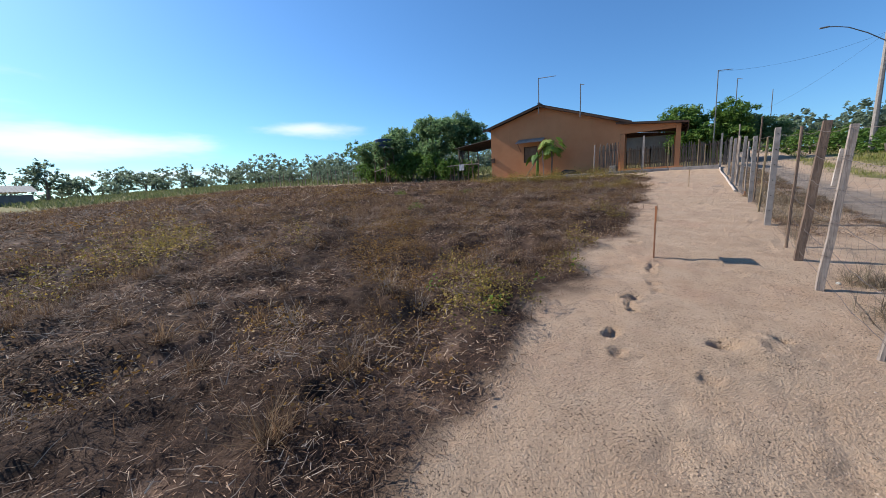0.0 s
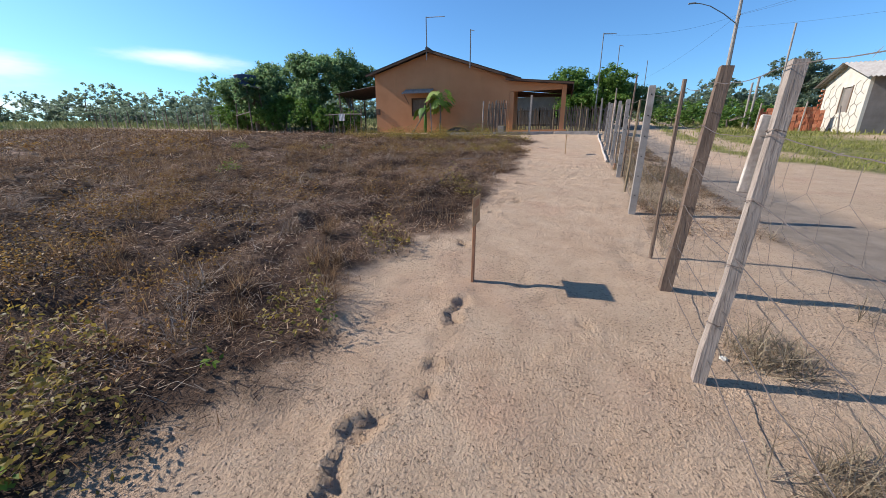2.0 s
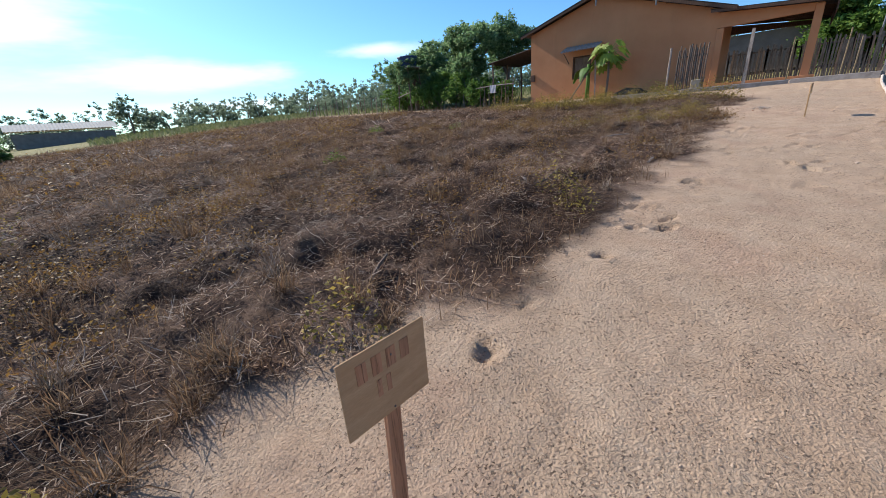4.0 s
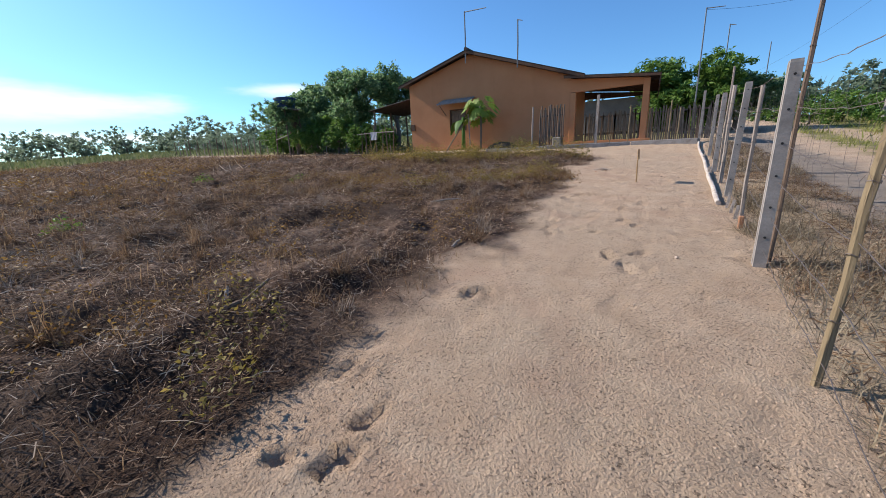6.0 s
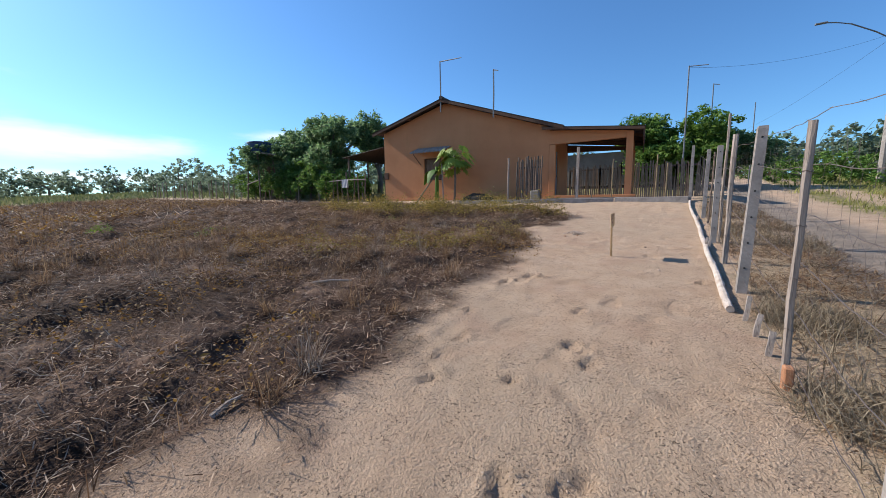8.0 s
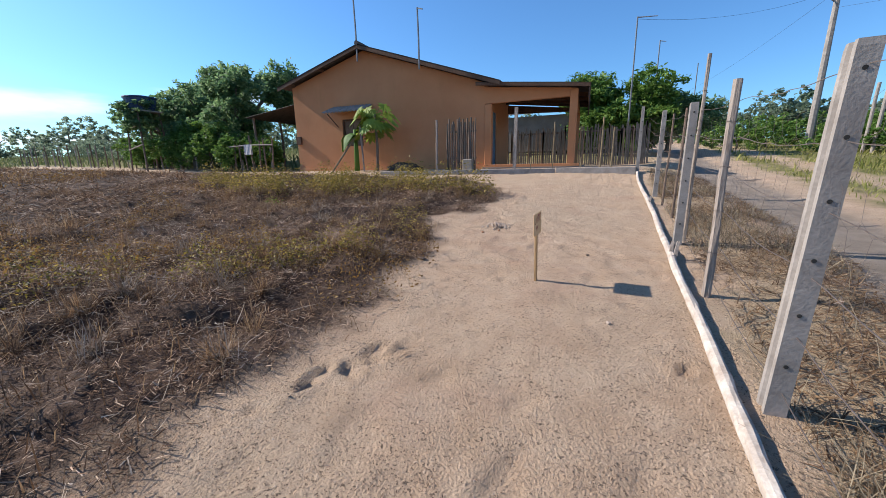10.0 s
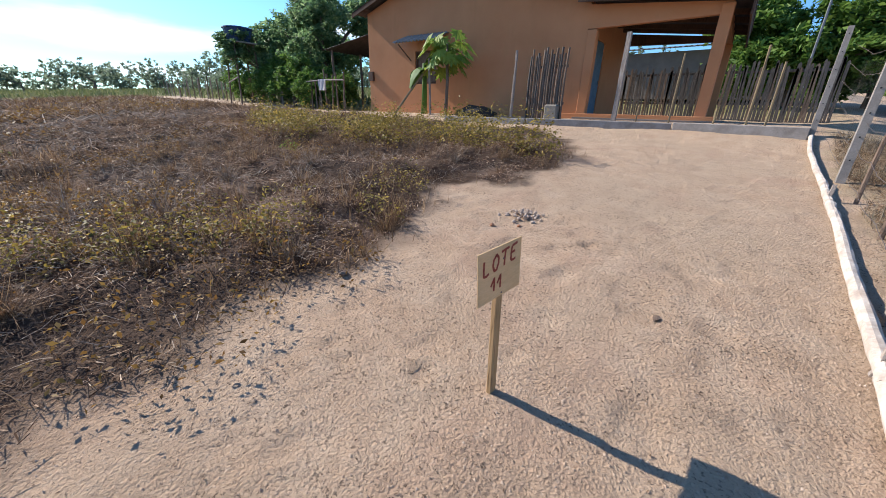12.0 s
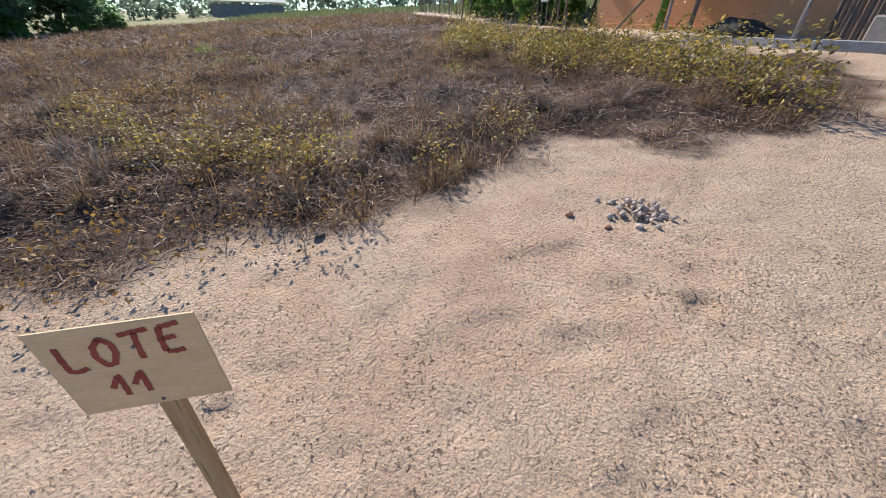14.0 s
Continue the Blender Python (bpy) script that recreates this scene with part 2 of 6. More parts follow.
M_TANK = plain("blue_plastic", (0.028, 0.055, 0.13), (0.045, 0.085, 0.18), 3.0, 0.45, 0, 0.05)
M_CEMENT = plain("grey_cement_render", (0.18, 0.15, 0.13), (0.26, 0.225, 0.20), 1.6, 0.92, 0, 0.35)
M_PALEWALL = plain("pale_rendered_wall", (0.50, 0.45, 0.38), (0.64, 0.585, 0.50), 2.2, 0.9, 0, 0.3)
M_CRACK = plain("dark_mortar_line", (0.20, 0.17, 0.14), (0.28, 0.24, 0.20), 9.0, 0.9, 0, 0.2)
M_BARK = wood("grey_bark", (0.13, 0.10, 0.08), (0.25, 0.20, 0.16), 0.8)
M_CLOD = plain("sandy_clod", (0.44, 0.30, 0.20), (0.60, 0.44, 0.32), 14.0, 0.95, 0, 0.5)
M_BARKBIT = plain("dark_bark_bits", (0.10, 0.06, 0.036), (0.24, 0.15, 0.095), 9.0, 0.95, 0, 0.3)
M_STONE = plain("pale_rubble", (0.42, 0.31, 0.235), (0.62, 0.48, 0.375), 12.0, 0.9, 0, 0.5)
M_SOILHEAP = plain("dark_soil", (0.03, 0.025, 0.022), (0.06, 0.05, 0.042), 8.0, 0.95, 0, 0.6)
M_CLOTH = plain("pale_washing", (0.45, 0.42, 0.42), (0.65, 0.60, 0.60), 6.0, 0.9, 0, 0.2)
M_MANGO = leaf_material("mango_leaf", ((0.0, (0.10, 0.19, 0.085)), (0.5, (0.19, 0.30, 0.13)), (1.0, (0.35, 0.45, 0.21))), 0.6)
M_BUSH = leaf_material("bright_bush_leaf", ((0.0, (0.075, 0.16, 0.03)), (0.5, (0.14, 0.25, 0.05)), (1.0, (0.26, 0.37, 0.085))))
# distance haze is mixed into these leaf tones: paler, greyer green
M_FARLEAF = leaf_material("hazed_far_leaf", ((0.0, (0.17, 0.225, 0.155)), (1.0, (0.28, 0.34, 0.225))), 0.65)
M_WEED = leaf_material("olive_weed_leaf", ((0.0, (0.13, 0.108, 0.028)), (0.4, (0.27, 0.20, 0.043)), (0.75, (0.41, 0.29, 0.062)), (1.0, (0.55, 0.38, 0.11))))
M_ORANGEWEED = leaf_material("orange_dying_leaf", ((0.0, (0.17, 0.085, 0.028)), (0.5, (0.27, 0.145, 0.04)), (1.0, (0.36, 0.22, 0.06))))
M_STRAW = straw_material()
M_STEM = leaf_material("brown_dry_stem", ((0.0, (0.10, 0.056, 0.033)), (0.5, (0.24, 0.14, 0.078)), (1.0, (0.45, 0.30, 0.17))), 0.4, 0.8)
M_HAY = leaf_material("pale_dry_grass", ((0.0, (0.15, 0.11, 0.07)), (0.5, (0.28, 0.21, 0.135)), (1.0, (0.46, 0.37, 0.25))), 0.25, 0.8)
M_GRASS = leaf_material("verge_grass", ((0.0, (0.17, 0.20, 0.04)), (0.5, (0.30, 0.29, 0.075)), (1.0, (0.46, 0.38, 0.15))), 0.35, 0.7)
M_FARGRASS = leaf_material("far_pale_grass", ((0.0, (0.13, 0.16, 0.06)), (0.5, (0.20, 0.22, 0.09)), (1.0, (0.30, 0.28, 0.14))), 0.3, 0.8)
# paling wood with tree shade painted into its tones
M_PICKET = wood("shade_dark_paling", (0.06, 0.048, 0.042), (0.17, 0.145, 0.13))
M_TWIG = leaf_material("bleached_twig", ((0.0, (0.22, 0.15, 0.105)), (1.0, (0.54, 0.43, 0.33))), 0.05, 0.85)
M_GREEN = leaf_material("fresh_green_leaf", ((0.0, (0.10, 0.18, 0.022)), (0.5, (0.19, 0.28, 0.04)), (1.0, (0.32, 0.40, 0.07))), 0.4)


# ---------------------------------------------------------------- building helpers
def mesh_of(name, verts, faces, material, smooth=False):
    me = bpy.data.meshes.new(name)
    me.from_pydata([tuple(v) for v in verts], [], [tuple(f) for f in faces])
    me.materials.append(material)
    if smooth:
        me.polygons.foreach_set("use_smooth", [True] * len(me.polygons))
    return me


def part(name, bm, material, parent=None, label="", smooth=False):
    """Links a bmesh as one mesh object, under a thing or a part where one is given."""
    me = bpy.data.meshes.new(name)
    bmesh.ops.recalc_face_normals(bm, faces=bm.faces)
    bm.to_mesh(me)
    bm.free()
    me.materials.append(material)
    if smooth:
        me.polygons.foreach_set("use_smooth", [True] * len(me.polygons))
    ob = new(name, me)
    ob.parent = parent
    if label:
        ob["label"] = label
    return ob


def thing(name, x, y, z, label, category, group="", kind="", rz=0.0):
    e = new(name)
    e.empty_display_size = 0.2
    e.location, e.rotation_euler = (x, y, z), (0, 0, rz)
    return tagged(e, label, category, group, kind)


def box(sx, sy, sz, at=(0, 0, 0), bevel=0.006, bm=None, turn=None):
    """A bevelled box whose base's middle is at `at`."""
    own = bmesh.new()
    bmesh.ops.create_cube(own, size=1.0)
    for v in own.verts:
        v.co = Vector((v.co.x * sx, v.co.y * sy, (v.co.z + 0.5) * sz))
    if bevel > 0:
        bmesh.ops.bevel(own, geom=list(own.edges), offset=min(bevel, 0.3 * min(sx, sy, sz)), segments=1, affect="EDGES")
    m = Matrix.Translation(at) @ (turn if turn is not None else Matrix())
    bmesh.ops.transform(own, matrix=m, verts=own.verts)
    if bm is None:
        return own
    return join(bm, own)


def join(bm, own):
    me = bpy.data.meshes.new("tmp")
    own.to_mesh(me)
    own.free()
    bm.from_mesh(me)
    bpy.data.meshes.remove(me)
    return bm


def tube(points, radii, sides=7, bm=None, wobble=0.0, rng=None, flat=None):
    """A tapered tube along points; wobble makes it knotty."""
    bm = bm or bmesh.new()
    rings = []
    n = len(points)
    for i, p in enumerate(points):
        p = Vector(p)
        d = (Vector(points[min(i + 1, n - 1)]) - Vector(points[max(i - 1, 0)])).normalized()
        ref = Vector((1, 0, 0)) if abs(d.x) < 0.9 else Vector((0, 1, 0))
        a = d.cross(ref).normalized()
        b = d.cross(a)
        ring = []
        for k in range(sides):
            w = 2 * math.pi * (k + 0.5) / sides
            r = radii[i] * (1 + (rng.uniform(-wobble, wobble) if rng else 0))
            ring.append(bm.verts.new(p + (a * math.cos(w) + b * math.sin(w)) * r))
        rings.append(ring)
    for r0, r1 in zip(rings, rings[1:]):
        for k in range(sides):
            bm.faces.new((r0[k], r0[(k + 1) % sides], r1[(k + 1) % sides], r1[k]))
    bm.faces.new(rings[0][::-1])
    bm.faces.new(rings[-1])
    return bm


def hash01(i, j, seed):
    h = (i * 374761393 + j * 668265263 + seed * 2246822519) & 0xFFFFFFFF
    h = ((h ^ (h >> 13)) * 1274126177) & 0xFFFFFFFF
    return ((h ^ (h >> 16)) & 0xFFFF) / 65535.0


def vnoise(x, y, scale, seed=0):
    """Smooth value noise, about 0 to 1, over numpy arrays; scale is the size of a lump in metres."""
    x, y = np.asarray(x, float) / scale, np.asarray(y, float) / scale
    i, j = np.floor(x).astype(np.int64), np.floor(y).astype(np.int64)
    u, v = x - i, y - j
    u, v = u * u * (3 - 2 * u), v * v * (3 - 2 * v)
    a, b = hash01(i, j, seed), hash01(i + 1, j, seed)
    c, d = hash01(i, j + 1, seed), hash01(i + 1, j + 1, seed)
    return (a * (1 - u) + b * u) * (1 - v) + (c * (1 - u) + d * u) * v


def step(a, b, x):
    t = np.clip((np.asarray(x, float) - a) / (b - a), 0, 1)
    return t * t * (3 - 2 * t)


# ---------------------------------------------------------------- terrain
EDGE_Y = (-6, 1, 2.0, 2.5, 3.2, 4.0, 4.85, 5.5, 6.3, 8.3, 9.2, 11.1, 11.9, 12.4, 13.3, 14.1, 14.6, 16.2, 16.5, 17.2, 17.7, 18.6, 19.5, 20.2, 22, 24, 26)
EDGE_X = (-1.3, -1.22, -1.24, -1.42, -1.38, -1.36, -1.62, -1.38, -1.22, -1.34, -1.42, -1.36, -1.56, -1.66, -1.66, -1.75, -1.84, -1.93, -2.1, -2.62, -2.36, -2.1, -2.02, -2.2, -3.4, -5.5, -6)
# x, y, depth and length of the prints trodden into the sand
FOOTPRINTS = ((-0.57, 4.72, .04, 1), (-0.55, 4.51, .04, 1), (-0.62, 3.48, .045, 1), (-0.58, 3.25, .045, 1.2), (-0.63, 2.65, .045, 1), (-0.54, 2.36, .04, 1), (-0.01, 2.26, .03, .8),
              (-0.44, 3.8, .035, .8), (-0.48, 4.02, .03, .7), (-0.93, 7.18, .04, 1), (-0.93, 7.88, .04, 1), (-1.13, 8.37, .035, .9), (-0.92, 5.89, .04, 1), (-1.0, 6.35, .03, .9),
              (-1.02, 8.39, .035, .8), (-0.78, 8.19, .045, 1), (-0.75, 7.97, .045, 1.1), (-0.98, 9.46, .035, 1.3), (-0.93, 9.56, .03, 1), (0.49, 10.15, .02, 1.1), (-1.01, 11.56, .028, 1),
              (-0.95, 11.25, .03, 1), (-0.23, 10.72, .035, 1.3), (-0.05, 10.49, .03, 1.2), (0.01, 10.92, .03, 1), (0.14, 10.5, .025, 1), (-1.07, 11.84, .03, 1), (-0.18, 12.07, .025, 1),
              (-0.49, 11.52, .03, 1.1), (-1.42, 13.03, .03, .9), (-1.33, 13.34, .035, 1.3), (-1.18, 13.5, .03, 1), (-1.08, 13.66, .035, 1.2), (-1.26, 12.37, .025, 1), (-0.38, 12.8, .02, 1),
              (-0.2, 13.6, .02, 1), (-0.28, 12.12, .03, 1), (-0.13, 11.92, .03, 1), (-1.16, 13.72, .03, 1), (-1.01, 13.87, .02, 1), (-0.63, 14.15, .018, 1), (-0.87, 14.58, .016, 1.4),
              (-1.05, 14.95, .02, .6), (-0.75, 15.09, .02, .8), (-1.29, 14.74, .012, 1), (-0.77, 14.34, .014, 1.2),
              (-0.71, 16.86, .028, .8), (0.29, 4.72, .022, 1.1), (0.56, 14.2, .03, .8))


def edge_x(y):
    return np.interp(y, EDGE_Y, EDGE_X)


def masks(x, y):
    x, y = np.asarray(x, float), np.asarray(y, float)
    rag = (vnoise(x, y, 0.5, 3) - 0.5) * 0.5 + (vnoise(x, y, 0.16, 4) - 0.5) * 0.25
    yf = 22.7 - 0.03 * np.minimum(x + 14.5, 0)
    field = step(0.28, -0.22, x - edge_x(y) + rag) * step(0.4, -0.4, y - yf + rag) * step(-46, -40, x)
    vx = np.interp(y, (12, 13, 15, 18, 27, 44, 80), (14, 6.0, 4.9, 4.2, 4.4, 6.0, 9.0))
    verge = step(-0.3, 0.4, x - vx + 1.2 * rag) * step(12.4, 13.4, y + 0.5 * rag)
    verge = verge * (1 - step(10.5, 14.0, x + 3.0 * rag) * step(31.0, 28.5, y))
    # a sandy second track along the road
    lane = vx + 1.3
    verge = verge * (1 - 0.85 * step(0.75, 0.4, np.abs(x - lane + 0.6 * rag)) * step(15, 17, y))
    strip = step(0.8, 1.15, x + rag) * step(2.1, 1.7, x + rag) * step(7.5, 10.0, y) * 0.25
    beyond = np.maximum(step(-40, -46, x), step(1.6, 2.4, y - yf + rag) * step(-14.5, -17, x))
    beyond = np.maximum(beyond, step(30.5, 33, y) * step(1.5, 0.5, x))
    verge = np.maximum(np.maximum(verge, strip), beyond * 0.9)
    rx = np.interp(y, (-5, 5, 14, 25, 44), (3.2, 3.0, 2.6, 2.7, 3.9))
    road = step(0.85, 0.45, np.abs(x - rx) + 0.5 * rag) * (1 - verge)
    return field, verge, road


def base_z(x, y):
    x, y = np.asarray(x, float), np.asarray(y, float)
    r = np.hypot(x, y) + 1e-6
    s = np.where(r < 60, 1.0, (60 + 60 * np.tanh((r - 60) / 60)) / r)
    z = -0.0198 * x * s + 0.0681 * y * s
    pad = step(22.6, 24.6, y) * step(34, 30, y) * step(-21, -17, x) * step(2.6, 0.6, x)
    return z * (1 - pad) + 1.93 * pad


def tz(x, y, fine=True):
    x, y = np.asarray(x, float), np.asarray(y, float)
    z = base_z(x, y)
    field, verge, road = masks(x, y)
    near = step(60, 30, np.hypot(x, y - 10))
    z = z + near * (vnoise(x, y, 2.3, 1) - 0.5) * 0.05
    inner = 0.25 + 0.75 * step(0.0, 0.9, edge_x(y) - x)
    z = z + near * field * inner * ((vnoise(x, y, 1.1, 9) - 0.5) * 0.10 + (vnoise(x, y, 0.45, 5) - 0.5) * 0.17 + (vnoise(x, y, 0.14, 6) - 0.5) * 0.08 + 0.04)
    z = z - near * road * 0.05 + near * verge * (vnoise(x, y, 0.6, 8) - 0.4) * 0.08
    if fine:
        soft = near * (1 - field)
        z = z + soft * ((vnoise(x, y, 0.42, 11) - 0.5) * 0.016 + (vnoise(x, y, 0.13, 12) - 0.5) * 0.012 + (vnoise(x, y, 0.06, 15) - 0.5) * 0.008)
        churn = step(0.5, 0.68, vnoise(x, y, 0.9, 13)) * soft
        z = z - churn * step(0.62, 0.80, vnoise(x, y, 0.17, 14)) * 0.015
        for k, (fx, fy, deep, long) in enumerate(FOOTPRINTS):
            by = (np.abs(x - fx) < 0.4) & (np.abs(y - fy) < 0.4)
            if not by.any():
                continue
            px, py = x[by], y[by]
            a = 0.6 * math.sin(k * 2.3)
            u = (px - fx) * math.cos(a) + (py - fy) * math.sin(a)
            v = (py - fy) * math.cos(a) - (px - fx) * math.sin(a)
            d = np.sqrt((u / 0.05) ** 2 + (v / (0.075 * long)) ** 2) + (vnoise(px, py, 0.07, 16) - 0.5) * 1.5
            pit = step(1.25, 0.55, d) * (0.6 + 0.8 * vnoise(px, py, 0.05, 18))
            rim = np.exp(-((d - 1.5) / 0.4) ** 2) * vnoise(px, py, 0.1, 17)
            z[by] += deep * (0.7 * rim - 0.85 * pit)
        # a dug-up spot with a hole and a low mound
        d = np.hypot(x - 0.27, (y - 2.85) * 1.1)
        z = z + 0.05 * step(0.42, 0.05, d) * (0.5 + vnoise(x, y, 0.09, 21))
        z = z - 0.13 * step(0.10, 0.04, np.hypot(x - 0.08, y - 2.78)) - 0.10 * step(0.07, 0.03, np.hypot(x - 0.42, y - 3.0))
        z = z + 0.045 * step(0.28, 0.02, np.hypot(x + 1.36, y - 4.24))
    return z


def tz1(x, y):
    return float(tz(np.array([x]), np.array([y]))[0])


def spaced(stops):
    out = []
    for a, b, d in stops:
        out += list(np.arange(a, b, d))
    return np.array(out + [stops[-1][1]])


def build_ground():
    xs = spaced(((-4500, -900, 900), (-900, -120, 60), (-120, -46, 6), (-46, -14, 0.8), (-14, -3.6, 0.16), (-3.6, -2.1, 0.045), (-2.1, 1.0, 0.03), (1.0, 2.0, 0.06), (2.0, 8, 0.2), (8, 40, 1.0), (40, 120, 8), (120, 900, 60), (900, 4500, 900)))
    ys = spaced(((-4500, -900, 900), (-900, -60, 60), (-60, -8, 4), (-8, -1.6, 0.25), (-1.6, 0.6, 0.045), (0.6, 17.8, 0.033), (17.8, 26, 0.1), (26, 46, 0.5), (46, 130, 4), (130, 900, 40), (900, 4500, 900)))
    gx, gy = np.meshgrid(xs, ys)
    gz = tz(gx, gy)
    nx, ny = len(xs), len(ys)
    co = np.stack([gx.ravel(), gy.ravel(), gz.ravel()], 1).astype(np.float32)
    idx = np.arange(nx * ny).reshape(ny, nx)
    quads = np.stack([idx[:-1, :-1], idx[:-1, 1:], idx[1:, 1:], idx[1:, :-1]], -1).reshape(-1, 4)
    me = grid_mesh("ground", co, quads, M_GROUND, True)
    for name, v in zip(("field", "verge", "road"), masks(gx, gy)):
        a = me.attributes.new(name, "FLOAT", "POINT")
        a.data.foreach_set("value", v.ravel().astype(np.float32))
    return tagged(new("ground", me), "pale sandy path, dry brown field and dirt road on a gentle slope", "ground", kind="structure")


def grid_mesh(name, co, polys, material, smooth=False):
    """A mesh from arrays: vertices n x 3 and faces of one size m x k."""
    me = bpy.data.meshes.new(name)
    k = polys.shape[1]
    me.vertices.add(len(co))
    me.vertices.foreach_set("co", np.ascontiguousarray(co, np.float32).ravel())
    me.loops.add(polys.size)
    me.loops.foreach_set("vertex_index", polys.ravel().astype(np.int32))
    me.polygons.add(len(polys))
    me.polygons.foreach_set("loop_start", np.arange(0, polys.size, k, dtype=np.int32))
    me.materials.append(material)
    if smooth:
        me.polygons.foreach_set("use_smooth", np.ones(len(polys), bool))
    me.update(calc_edges=True)
    return me


build_ground()


# ---------------------------------------------------------------- the orange house
HX0, HX1, HY0, HY1, HZ = -13.15, -4.4, 25.0, 29.4, 1.93
RIDGE_X, RIDGE_Z, TIP_L, TIP_R = -9.42, 6.72, (-13.6, 5.5), (-3.78, 4.9)


def roof_z(x):
    if x < RIDGE_X:
        return RIDGE_Z + (x - RIDGE_X) * (RIDGE_Z - TIP_L[1]) / (RIDGE_X - TIP_L[0])
    return RIDGE_Z + (x - RIDGE_X) * (TIP_R[1] - RIDGE_Z) / (TIP_R[0] - RIDGE_X)


def slab(corners, thick, bm=None):
    """A sheet of four corners (anticlockwise from above) with thickness downwards."""
    bm = bm or bmesh.new()
    top = [bm.verts.new(c) for c in corners]
    low = [bm.verts.new((c[0], c[1], c[2] - thick)) for c in corners]
    bm.faces.new(top)
    bm.faces.new(low[::-1])
    for i in range(4):
        j = (i + 1) % 4
        bm.faces.new((top[i], low[i], low[j], top[j]))
    return bm


def prism(outline, y0, y1, bm=None):
    """An outline in x and z, carried from y0 to y1."""
    bm = bm or bmesh.new()
    a = [bm.verts.new((x, y0, z)) for x, z in outline]
    b = [bm.verts.new((x, y1, z)) for x, z in outline]
    bm.faces.new(a)
    bm.faces.new(b[::-1])
    n = len(a)
    for i in range(n):
        j = (i + 1) % n
        bm.faces.new((a[i], b[i], b[j], a[j]))
    return bm


def corrugated(p0, p1, p2, p3, waves, depth, thick=0.012, bm=None):
    """A corrugated sheet between the edges p0-p1 and p3-p2; the waves run along p0-p1."""
    bm = bm or bmesh.new()
    p0, p1, p2, p3 = (Vector(p) for p in (p0, p1, p2, p3))
    n = waves * 4
    rows = []
    up = (p1 - p0).cross(p3 - p0).normalized()
    if up.z < 0:
        up = -up
    for a, b, off in ((p0, p1, 0), (p3, p2, 0), (p3, p2, -thick), (p0, p1, -thick)):
        rows.append([bm.verts.new(a.lerp(b, i / n) + up * (depth * math.sin(i * math.pi / 2) + off)) for i in range(n + 1)])
    for r0, r1 in zip(rows, rows[1:] + rows[:1]):
        for i in range(n):
            bm.faces.new((r0[i], r0[i + 1], r1[i + 1], r1[i]))
    return bm


